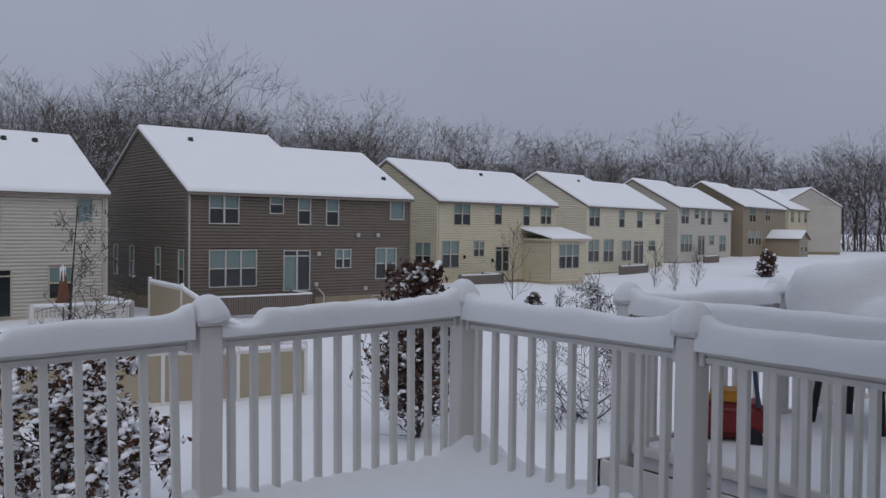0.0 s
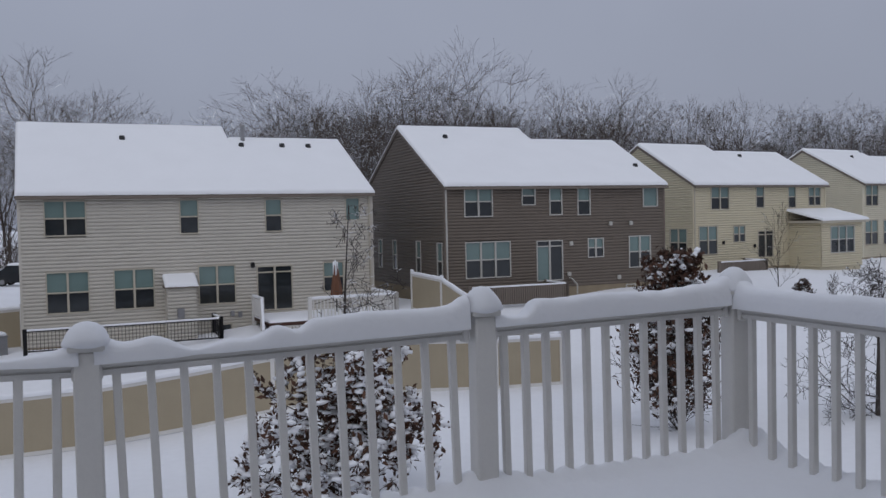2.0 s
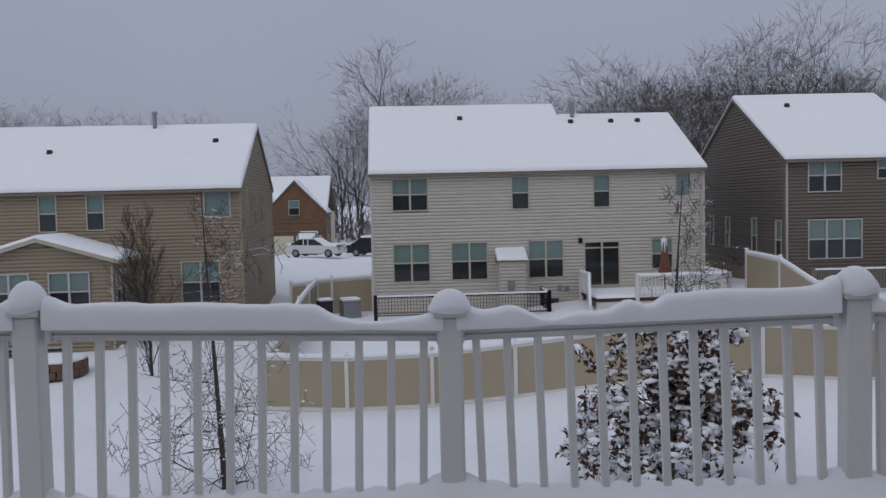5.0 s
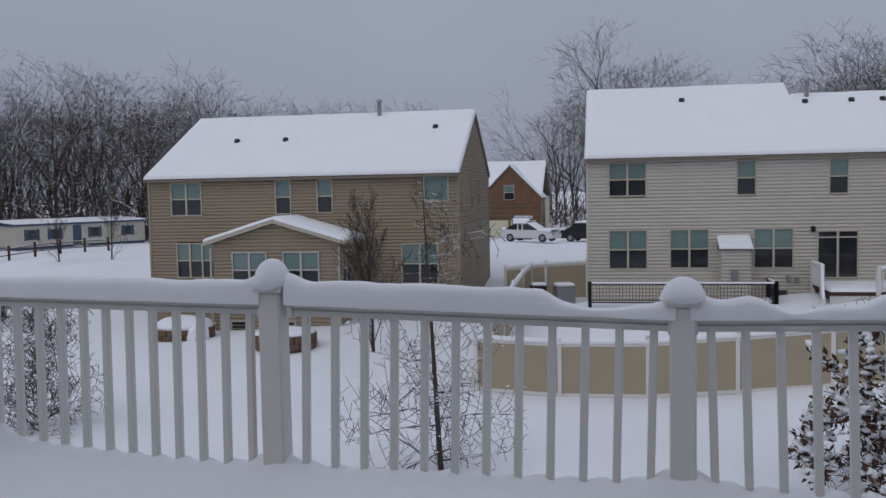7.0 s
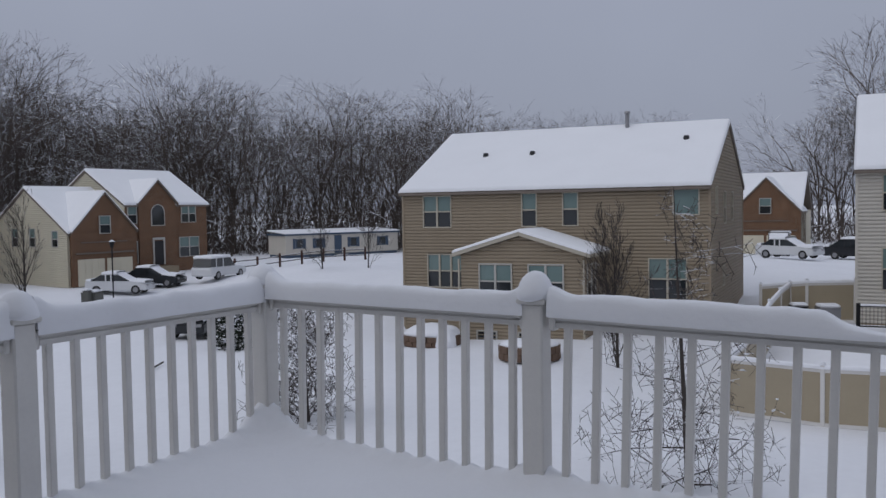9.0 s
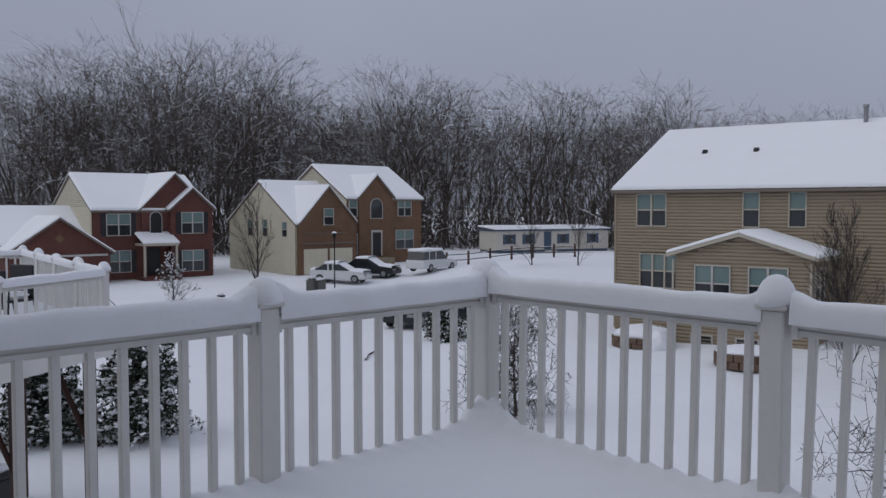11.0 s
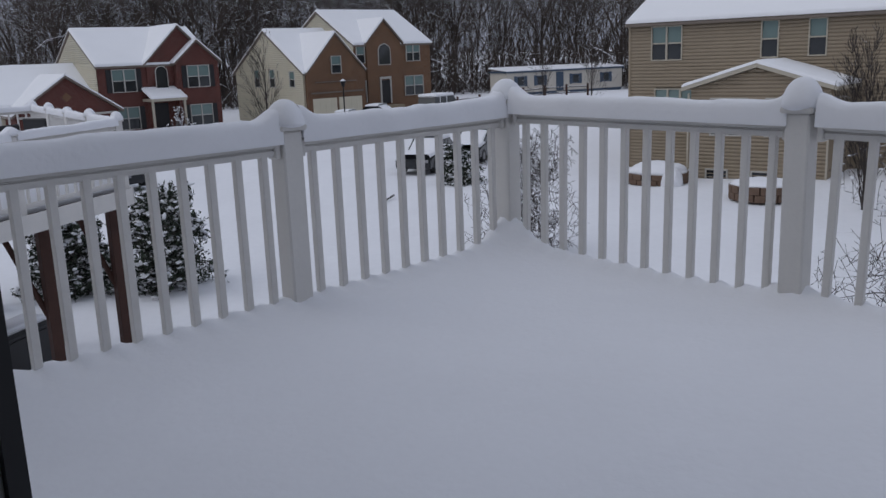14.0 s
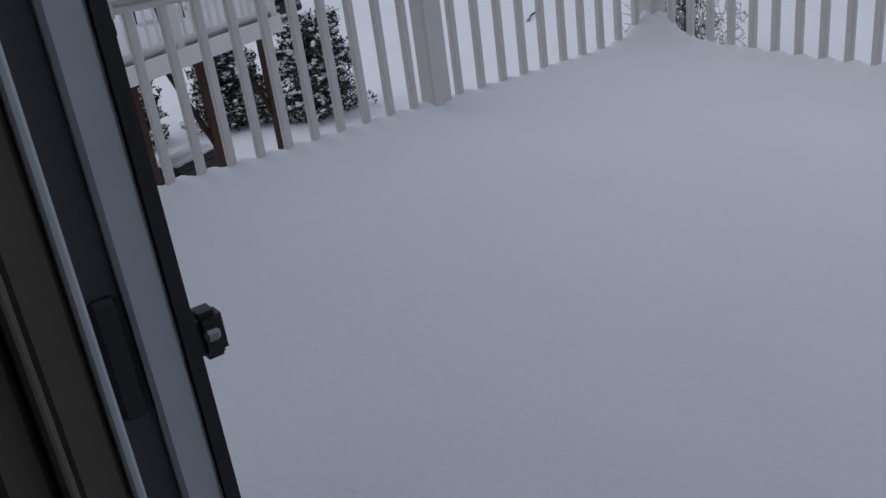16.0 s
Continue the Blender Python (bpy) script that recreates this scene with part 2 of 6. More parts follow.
GX, GY, GZ = (np.array(c, dtype=float) for c in zip(*GROUND))


def ground_z(x, y):
    w = 1 / ((x - GX) ** 2 + (y - GY) ** 2 + 6) ** 1.5
    return float((w * GZ).sum() / w.sum())


def build_ground():
    def axis(lo, hi, n, far):
        core = np.linspace(lo, hi, n)
        out = np.array([1.15 ** k for k in range(1, 30)])
        out = out / out[-1] * far
        return np.concatenate([(lo - out)[::-1], core, hi + out])
    xs, ys = axis(-95, 8, 150, 1900), axis(-80, 110, 200, 1900)
    verts, faces = [], []
    for x in xs:
        for y in ys:
            cx, cy = min(max(x, -100), 10), min(max(y, -85), 115)
            z = ground_z(cx, cy)
            z += 0.05 * noise.noise((x * 0.35, y * 0.35, 0)) + 0.10 * noise.noise((x * 0.07, y * 0.07, 4))
            verts.append((x, y, z))
    n = len(ys)
    i, j = np.meshgrid(np.arange(len(xs) - 1), np.arange(n - 1), indexing="ij")
    a = (i * n + j).ravel()
    faces = np.stack([a, a + n, a + n + 1, a + 1], axis=1)
    ob = new("ground", mesh_np("ground", verts, faces, SNOW_GROUND, True))
    tagged(ob, "snow-covered lawn sloping between the houses", "ground", kind="structure")


build_ground()
# houses
def siding(width, z0, z1, holes=(), gable=None, lap=0.16):
    """A wall of lapped boards in the plane y = 0, facing -y. holes: (x, z, w, h). gable: (x, z) of the ridge above z1."""
    verts, faces = [], []
    top = gable[1] if gable else z1
    z = z0
    while z < top - 0.01:
        zt = min(z + lap, top)
        lo, hi = 0.0, width
        if gable and z > z1 - 0.01:
            k = (max(z, z1) - z1) / (gable[1] - z1)
            lo, hi = gable[0] * k, width - (width - gable[0]) * k
        marks = sorted({lo, hi} | {c for q in holes for c in (q[0], q[0] + q[2]) if lo < c < hi})
        cuts = list(zip(marks[:-1], marks[1:]))
        for hx, hz, hw, hh in holes:
            if z < hz + hh - 0.04 and zt > hz + 0.04:
                rest = []
                for a, b in cuts:
                    if hx > a:
                        rest.append((a, min(b, hx)))
                    if hx + hw < b:
                        rest.append((max(a, hx + hw), b))
                cuts = [c for c in rest if c[1] - c[0] > 0.005]
        for a, b in cuts:
            k = len(verts)
            c, d = a, b
            if gable and z > z1 - 0.01:
                rise = (zt - z1) / (gable[1] - z1)
                c, d = max(a, gable[0] * rise), min(b, width - (width - gable[0]) * rise)
                if d - c < 0.02:
                    c = d = (c + d) / 2 if d < c else c
            g = min(0.009, (zt - z) * 0.3)
            verts += [(a, -0.030, z), (b, -0.030, z), (d, -0.014, zt - g), (c, -0.014, zt - g), (c, 0.01, zt - g), (d, 0.01, zt - g), (c, 0.01, zt), (d, 0.01, zt), (a, 0.01, z), (b, 0.01, z)]
            faces += [(k, k + 1, k + 2, k + 3), (k + 3, k + 2, k + 5, k + 4), (k + 4, k + 5, k + 7, k + 6), (k + 8, k + 9, k + 1, k)]
        z = zt
    spots = {}
    index = [spots.setdefault(tuple(round(c, 4) for c in v), len(spots)) for v in verts]
    return list(spots), [tuple(index[i] for i in f) for f in faces]


def lattice(xb, zb, y0, y1):
    """A frame in one piece: bars between the breaks, with every second field open."""
    bm, at = bmesh.new(), {}

    def vert(i, j, y):
        if (i, j, y) not in at:
            at[i, j, y] = bm.verts.new((xb[i], y, zb[j]))
        return at[i, j, y]
    solid = {(i, j) for i in range(len(xb) - 1) for j in range(len(zb) - 1) if not (i % 2 and j % 2)}
    for i, j in solid:
        bm.faces.new((vert(i, j, y0), vert(i + 1, j, y0), vert(i + 1, j + 1, y0), vert(i, j + 1, y0)))
        bm.faces.new((vert(i, j + 1, y1), vert(i + 1, j + 1, y1), vert(i + 1, j, y1), vert(i, j, y1)))
        for (di, dj), (p, q) in (((0, -1), ((i, j), (i + 1, j))), ((1, 0), ((i + 1, j), (i + 1, j + 1))), ((0, 1), ((i + 1, j + 1), (i, j + 1))), ((-1, 0), ((i, j + 1), (i, j)))):
            if (i + di, j + dj) not in solid:
                bm.faces.new((vert(*p, y1), vert(*q, y1), vert(*q, y0), vert(*p, y0)))
    return bm


def window(house, m, w, h, kind, trim):
    """One window of the wall at the pose m (its lower left corner). kind: number of sashes side by side, or 'door', 'single', 'vent'."""
    t = 0.055
    sashes = kind if isinstance(kind, int) else (2 if kind == "door" else 1)
    cell = w / sashes
    upper = kind not in ("door", "single", "vent")
    head = 0.22 if kind == "door" else 0.0
    xb = [-t, 0]
    for i in range(1, sashes):
        xb += [i * cell - 0.045, i * cell + 0.045]
    xb += [w, w + t]
    zb = [-t, 0] + ([h * 0.5 - 0.03, h * 0.5 + 0.03] if upper else []) + ([h - head - 0.06, h - head] if head else []) + [h, h + t]
    frame_bm = lattice(xb, zb, -0.06, 0.05)
    ob = part("door" if kind == "door" else "window", frame_bm, trim, house, "sliding glass door with a transom strip" if kind == "door" else "", m)
    for i in range(sashes):
        a, b = i * cell + (0.045 if i else 0), (i + 1) * cell - (0.045 if i < sashes - 1 else 0)
        if upper:
            part("pane", boxes((a, b, 0.015, 0.03, h * 0.5 + 0.03, h)), PANE_UP, ob)
            part("pane", boxes((a, b, 0.0, 0.015, 0.0, h * 0.5 - 0.03)), PANE_DARK, ob)
        else:
            top = h - head - (0.06 if head else 0)
            teal = (kind == "single") or (kind == "door" and i == 0 and trim == TRIM)
            part("pane", boxes((a, b, 0.015, 0.03, 0.0, top)), PANE_UP if teal else PANE_DARK, ob)
            if head:
                part("pane", boxes((a, b, 0.0, 0.015, h - head, h)), PANE_DARK, ob)
    return ob


def snow_sheet(x0, x1, y0, z0, y1, z1, thick=0.17, seed=0, nx=None, ny=14, joins=(0.0, 0.0)):
    """A blanket of snow on a slope from (y0, z0) to (y1, z1), with rounded, uneven edges. joins: how far up its two sides meet other snow."""
    nx = nx or max(6, int((x1 - x0) * 2.5))
    us = np.concatenate([[0, 0.02, 0.06, 0.12], np.linspace(0.25, (x1 - x0) - 0.25, nx), (x1 - x0) - np.array([0.12, 0.06, 0.02, 0])])
    length = math.hypot(y1 - y0, z1 - z0)
    vs = np.concatenate([[0, 0.02, 0.06, 0.12], np.linspace(0.3, length - 0.1, ny), [length]])
    cy, cz = (y1 - y0) / length, (z1 - z0) / length
    verts = []
    for u in us:
        for v in vs:
            edge = min(u if v >= joins[0] else 9, (x1 - x0) - u if v >= joins[1] else 9, v + 0.0)
            wob = noise.noise(((x0 + u) * 0.8 + seed, v * 0.8, seed)) * 0.02
            t = thick * math.sqrt(max(0.0, 1 - max(0.0, 1 - edge / 0.13) ** 2)) + (wob if edge > 0.1 else 0)
            shift = 0.03 * noise.noise((u * 1.7, seed, 3)) if v < 0.1 else 0
            verts.append((x0 + u, y0 + cy * (v + shift) - cz * t * 0.3, z0 + cz * (v + shift) + t + 0.004))
    n = len(vs)
    i, j = np.meshgrid(np.arange(len(us) - 1), np.arange(n - 1), indexing="ij")
    a = (i * n + j).ravel()
    return verts, np.stack([a, a + n, a + n + 1, a + 1], axis=1)


def gable_roof(house, x0, x1, y0, ridge_y, y2, eave_z, slope, snow=SNOW_ROOF, fascia=None, over=0.26, seed=0, joins=(0.0, 0.0)):
    """A gabled roof with its ridge along x, its boards, and the snow on both slopes."""
    rz = eave_z + slope * (ridge_y - y0)
    za, zb = eave_z - slope * over, rz - slope * (y2 + over - ridge_y)
    prof = [(y0 - over, za), (ridge_y, rz), (y2 + over, zb), (y2 + over, zb - 0.16), (ridge_y, rz - 0.2), (y0 - over, za - 0.16)]
    bm = prism(prof, x0, x1)
    bmesh.ops.transform(bm, matrix=Matrix(((0, 1, 0, 0), (1, 0, 0, 0), (0, 0, 1, 0), (0, 0, 0, 1))), verts=bm.verts[:])
    bmesh.ops.recalc_face_normals(bm, faces=bm.faces[:])
    roof = part("roof", bm, fascia or TRIM_BROWN, house, "roof boards under snow")
    v, f = snow_sheet(x0 - 0.02, x1 + 0.02, y0 - over - 0.03, za, ridge_y, rz, seed=seed, joins=joins)
    v2, f2 = snow_sheet(x0 - 0.02, x1 + 0.02, y2 + over + 0.03, zb, ridge_y, rz, seed=seed + 9)
    part("roof_snow", mesh_np("roof_snow", v + v2, np.concatenate([f, f2[:, ::-1] + len(v)]), snow, True), snow, house, "smooth white snow blanket on the roof")
    return rz


def vent_mesh():
    bm = bmesh.new()
    bmesh.ops.create_cone(bm, cap_ends=True, segments=10, radius1=0.17, radius2=0.12, depth=0.22)
    return mesh_of("roof_vent", bm, BLACK)


VENT = vent_mesh()


def pipe_mesh(radius, height):
    bm = bmesh.new()
    bmesh.ops.create_cone(bm, cap_ends=True, segments=12, radius1=radius, radius2=radius, depth=height)
    g = bmesh.ops.create_cone(bm, cap_ends=True, segments=12, radius1=radius * 1.6, radius2=radius * 1.2, depth=0.12)
    bmesh.ops.translate(bm, verts=g["verts"], vec=(0, 0, height / 2))
    return mesh_of("flue_pipe", bm, GREY_METAL)


FLUE = pipe_mesh(0.11, 1.0)


def place(x, y, rz, z):
    return pose(x, y, z, 0, 0, rz)


def house(name, label, x, y, turn, width, depth, eave, base, wall, trim, roofs, rear=(), left=(), right=(), vents=(), flues=(), slope=0.57, found=0.0, downs=(), fascia=None, seed=1):
    """A two-storey house. Its rear wall runs from (x, y) along its own x; y leads into it. Window rows: (x, z, w, h, kind), z in world metres."""
    h = root(name, pose(x, y, base, 0, 0, turn), label, "house", "houses of the street")
    e, f = eave - base, found
    ridge_l, ridge_r = roofs[0], roofs[-1]

    def wall_part(title, m, w, holes, gable=None, z1=e):
        rows = [(a, b - base, c, d) for a, b, c, d, _ in holes]
        v, q = siding(w, f, z1, rows, gable)
        part(title, mesh_np(title, v, q, wall), wall, h, at=m)
        for a, b, c, d, kind in holes:
            window(h, m @ pose(a, 0, b - base), c, d, kind, trim)
    wall_part("wall", pose(0, 0, 0), width, rear)
    wall_part("wall", pose(0, depth, 0, 0, 0, -90), depth, left, (depth - ridge_l[2], e + slope * ridge_l[2]))
    wall_part("wall", pose(width, 0, 0, 0, 0, 90), depth, right, (ridge_r[2], e + slope * ridge_r[2]))
    wall_part("wall", pose(width, depth, 0, 0, 0, 180), width, ())
    part("wall_core", boxes((0.12, width - 0.12, 0.12, depth - 0.12, -1.5, e - 0.05)), wall, h, "dark inside of the walls")
    part("foundation", boxes((-0.01, width + 0.01, -0.01, depth + 0.01, -1.5, f)), CONCRETE, h, "tan concrete foundation")
    c = 0.09
    for cx, cy in ((0, 0), (width, 0), (0, depth), (width, depth)):
        part("corner_board", boxes((cx - c / 2 - 0.01, cx + c / 2 + 0.01, cy - c / 2 - 0.01, cy + c / 2 + 0.01, f, e)), wall, h)
    for i, (x0, x1, ry) in enumerate(roofs):
        a = x0 - (0.10 if i == 0 else 0)
        b = x1 + (0.10 if i == len(roofs) - 1 else 0)
        back = depth if ry * 2 >= depth - 0.5 else ry * 2
        up = math.hypot(1, slope) * (min(r[2] for r in roofs) + 0.26)
        gable_roof(h, a, b, 0, ry, back, e, slope, fascia=fascia, seed=seed, joins=(up if i else 0.0, up if i < len(roofs) - 1 else 0.0))
    # gutter and downspouts
    part("gutter", rounded(boxes((-0.10, width + 0.10, -0.38, -0.27, e - 0.30, e - 0.19)), 0.02), fascia or TRIM_BROWN, h)
    for dx in downs:
        part("downspout", rounded(boxes((dx - 0.04, dx + 0.04, -0.12, -0.03, 0.1, e - 0.2)), 0.01), trim, h)
    for vx, vy in vents:
        part("roof_vent", VENT, BLACK, h, "black vent poking through the snow", pose(vx, vy, e + slope * vy + 0.22))
    for vx, vy in flues:
        part("flue_pipe", FLUE, GREY_METAL, h, "grey metal flue", pose(vx, vy, e + slope * vy + 0.45))
    return h


white_house = house("white_house", "cream vinyl-sided house with snow on its roof", -36.88, -7.14, 94, 15.7, 13.2, 2.98, -3.75, SIDING_WHITE, TRIM_BEIGE,
    [(0, 9.8, 6.6), (9.8, 15.7, 5.3)],
    rear=[(1.00, 1.16, 1.59, 1.43, 2), (6.58, 1.12, 0.75, 1.47, 1), (10.45, 1.12, 0.72, 1.45, 1), (14.39, 1.57, 0.66, 1.02, "single"), (0.99, -2.16, 1.63, 1.70, 2), (3.70, -2.13, 1.62, 1.68, 2), (7.32, -2.13, 1.59, 1.69, 2), (9.99, -2.57, 1.60, 2.00, "door"), (13.20, -1.85, 0.95, 1.35, 1), (8.05, -3.50, 0.65, 0.35, "vent")],
    left=[(3.0, 1.0, 0.8, 1.5, 1), (9.0, -2.2, 0.8, 1.6, 1)], vents=[(4.6, 4.9), (10.3, 4.3), (12.4, 4.3), (13.8, 4.3)], flues=[(10.5, 4.9)], downs=(15.55,), slope=0.535, found=0.15, seed=2)
brown_house = house("brown_house", "taupe vinyl-sided house with snow on its roof", -36.91, 11.99, 92, 13.1, 13.0, 3.22, -2.7, SIDING_BROWN, TRIM,
    [(0, 7.6, 6.5), (7.6, 13.1, 5.0)],
    rear=[(1.10, 1.60, 1.48, 1.45, 2), (4.34, 2.15, 0.70, 0.88, 1), (5.96, 1.61, 0.66, 1.40, 1), (7.65, 1.58, 0.69, 1.43, 1), (11.78, 1.97, 0.87, 0.96, "single"), (1.11, -1.50, 2.44, 1.75, 3), (5.15, -1.81, 1.46, 2.01, "door"), (8.24, -0.69, 0.89, 0.94, 2), (10.83, -1.33, 1.32, 1.63, 2), (5.52, -2.65, 0.54, 0.27, "vent"), (10.62, -2.61, 0.51, 0.30, "vent")],
    left=[(12.0, -1.55, 0.62, 1.8, 1), (9.0, -1.4, 0.62, 1.7, 1), (5.2, -1.3, 0.62, 1.6, 1), (2.6, -1.3, 0.62, 1.6, 1)],
    vents=[(2.2, 5.0), (12.4, 1.6)], flues=[(7.7, 5.6)], downs=(0.05,), slope=0.525, found=0.5, seed=4)
yellow_house = house("yellow_house", "pale yellow vinyl-sided house with snow on its roof", -43.88, 31.84, 98, 12.69, 10.4, 3.45, -2.7, SIDING_YELLOW, TRIM_BEIGE,
    [(0, 6.3, 5.2), (6.3, 12.69, 4.3)],
    rear=[(1.59, 1.72, 1.56, 1.54, 2), (5.76, 1.82, 0.70, 1.45, 1), (8.92, 1.77, 0.69, 1.44, 1), (10.99, 1.90, 1.20, 1.22, 2), (0.48, -1.19, 1.57, 1.78, 2),
          (3.60, -0.46, 1.03, 1.00, 2), (5.90, -1.56, 1.41, 1.75, "door")],
    left=[(8.3, -1.3, 1.5, 1.75, 2)], vents=[(8.0, 3.5)], flues=[(6.3, 4.9)], downs=(0.05,), slope=0.55, found=0.45, seed=6)
ivory_house = house("ivory_house", "ivory vinyl-sided house with snow on its roof", -50.91, 53.37, 103, 14.79, 11, 3.72, -2.8, SIDING_CREAM, TRIM_BEIGE,
    [(0, 8.3, 5.4), (8.3, 14.79, 4.4)],
    rear=[(0.44, 1.84, 1.71, 1.61, 2), (5.77, 1.78, 0.94, 1.57, 1), (9.26, 1.73, 1.01, 1.55, 1), (13.06, 2.14, 0.91, 1.14, 1), (0.33, -1.33, 1.78, 1.91, 2),
          (2.99, -1.39, 1.74, 1.93, 2), (6.38, -1.36, 1.70, 1.88, 2), (8.69, -1.70, 1.85, 2.07, "door"), (11.70, -0.52, 1.30, 1.02, 1)],
    left=[(8.0, -1.4, 1.2, 1.8, 1)], vents=[(5.0, 4.0)], flues=[(8.0, 5.0)], slope=0.55, found=0.4, seed=8)
pale_house = house("pale_house", "off-white vinyl-sided house with snow on its roof", -56.91, 73.45, 105, 15.54, 11, 4.18, -2.3, SIDING_WHITE, TRIM_BEIGE,
    [(0, 8.8, 5.4), (8.8, 15.54, 4.4)],
    rear=[(0.87, 2.31, 1.95, 1.62, 2), (4.50, 2.90, 1.08, 1.02, 1), (6.25, 2.28, 1.11, 1.55, 1), (8.27, 2.25, 1.03, 1.54, 1), (13.22, 2.62, 1.24, 1.10, 1),
          (0.80, -0.82, 3.00, 1.92, 3), (5.53, -1.18, 1.88, 2.07, "door"), (8.86, -0.08, 1.39, 1.06, 1), (11.93, -0.84, 1.95, 1.77, 2)],
    left=[(8.0, -0.9, 1.2, 1.8, 1)], slope=0.55, found=0.4, seed=10)
far_house = house("far_tan_house", "tan vinyl-sided house with snow on its roof", -60.91, 90.93, 106, 17.0, 11, 4.71, -2.0, SIDING_TAN, TRIM_BEIGE,
    [(0, 9, 5.4), (9, 17.0, 4.6)], rear=[(2.39, 2.77, 2.35, 1.72, 2), (8.73, 2.99, 1.92, 1.51, 2), (2.0, -0.07, 2.33, 1.63, 2), (4.93, -0.19, 2.13, 1.76, 2)], slope=0.55, found=0.3, seed=12)
tan_house = house("tan_house", "tan vinyl-sided house with a snowy roof and sunroom", -34.22, -28.05, 95, 15.2, 12.4, 2.47, -4.9, SIDING_TAN, TRIM_BEIGE,
    [(0, 15.2, 6.3)],
    rear=[(1.19, 0.60, 1.48, 1.51, 2), (6.47, 0.61, 0.69, 1.54, 1), (8.52, 0.64, 0.68, 1.50, 1), (13.64, 1.09, 1.08, 1.17, "single"), (1.39, -2.41, 1.90, 1.59, 3), (12.54, -2.72, 1.63, 1.79, 2), (1.62, -4.70, 0.80, 0.40, "vent")],
    right=[(1.6, 1.1, 0.6, 1.2, "single"), (4.4, 0.6, 0.7, 1.5, 1), (7.2, 0.7, 0.7, 1.4, 1), (4.0, -2.4, 0.55, 0.9, 1)],
    vents=[(3.3, 3.2), (5.9, 3.2), (13.5, 4.2)], flues=[(10.2, 5.9)], slope=0.5, found=0.35, seed=14)
house("far_yellow_house", "pale yellow house with snow on its roof far along the street", -69.0, 113.7, 106, 11.0, 10, 5.0, -2.0, SIDING_YELLOW, TRIM_BEIGE, [(0, 11.0, 5.0)],
      rear=[(1.2, 3.0, 1.4, 1.5, 2), (5.0, 3.0, 0.9, 1.5, 1), (8.2, 3.0, 1.4, 1.5, 2), (1.2, 0.0, 1.6, 1.7, 2), (7.0, 0.0, 1.6, 1.7, 2)], slope=0.55, found=0.3, seed=16)
house("far_grey_house", "pale grey house with a snowy roof at the street's end", -69.0, 128.0, 150, 10.0, 10, 5.6, -1.8, SIDING_WHITE, TRIM_BEIGE, [(0, 10.0, 5.0)],
      rear=[(1.0, 3.4, 3.2, 1.5, 3), (6.0, 3.4, 2.6, 1.5, 3), (1.0, 0.2, 3.2, 1.8, 3), (6.0, 0.2, 2.6, 1.8, 3)], slope=0.55, found=0.3, seed=18)
# the deck of the house with the open door
DX, DY, SEC, SIDE = 3.87, -7.2, 1.8, 1.52
FRONT = ((-0.06, -0.12), (0.03, -1.71), (0.0, -3.525), (0.02, -5.43), (-0.01, -7.19))
SAG = (0.02, 0.0, -0.045, 0.0, 0.02)  # the front rail dips at its middle post
POST = rounded(boxes((-0.056, 0.056, -0.056, 0.056, -0.12, 1.03)), 0.008)
POST_ME = mesh_of("post", POST, VINYL)


def cap_mesh():
    bm = boxes((-0.074, 0.074, -0.074, 0.074, 0, 0.028))
    bmesh.ops.bevel(bm, geom=bm.edges[:], offset=0.006, segments=2, affect="EDGES")
    g = bmesh.ops.create_cone(bm, cap_ends=True, segments=4, radius1=0.085, radius2=0.015, depth=0.05)
    bmesh.ops.rotate(bm, verts=g["verts"], cent=(0, 0, 0), matrix=Matrix.Rotation(radians(45), 3, "Z"))
    bmesh.ops.translate(bm, verts=g["verts"], vec=(0, 0, 0.052))
    return mesh_of("cap", bm, VINYL)


CAP_ME = cap_mesh()
BALUSTER_ME = mesh_of("baluster", rounded(boxes((-0.018, 0.018, -0.018, 0.018, 0.13, 0.93)), 0.004), VINYL)


def rail_mesh(length, low):
    if low:
        items = [(0, length, -0.025, 0.025, 0.09, 0.15)]
    else:
        items = [(0, length, -0.032, 0.032, 0.955, 0.985), (0, length, -0.022, 0.022, 0.918, 0.953)]
    return mesh_of("rail", rounded(boxes(*items), 0.008, 2), VINYL)


BRACKET_ME = mesh_of("bracket", rounded(boxes((0, 0.03, -0.034, 0.034, 0.905, 0.99)), 0.006), VINYL)


def snow_dome(seed, big=1.0):
    """The heap on a post: rounded, a little lopsided."""
    bm = bmesh.new()
    bmesh.ops.create_icosphere(bm, subdivisions=3, radius=1)
    for v in bm.verts:
        x, y, z = v.co
        k = 1 + 0.10 * noise.noise(Vector((x * 1.3 + seed * 5, y * 1.3, z * 1.3)))
        sq = 0.098 - 0.018 * max(z, 0)
        v.co = (sq * k * math.copysign(abs(x) ** 0.85, x), sq * k * math.copysign(abs(y) ** 0.85, y), 0.118 * big * z if z > 0 else 0.03 * z)
    return mesh_of("snow_heap", bm, SNOW, True)


DOMES = [snow_dome(s, b) for s, b in ((1, 1.0), (2, 0.92), (3, 0.75), (4, 1.05), (5, 0.9))]


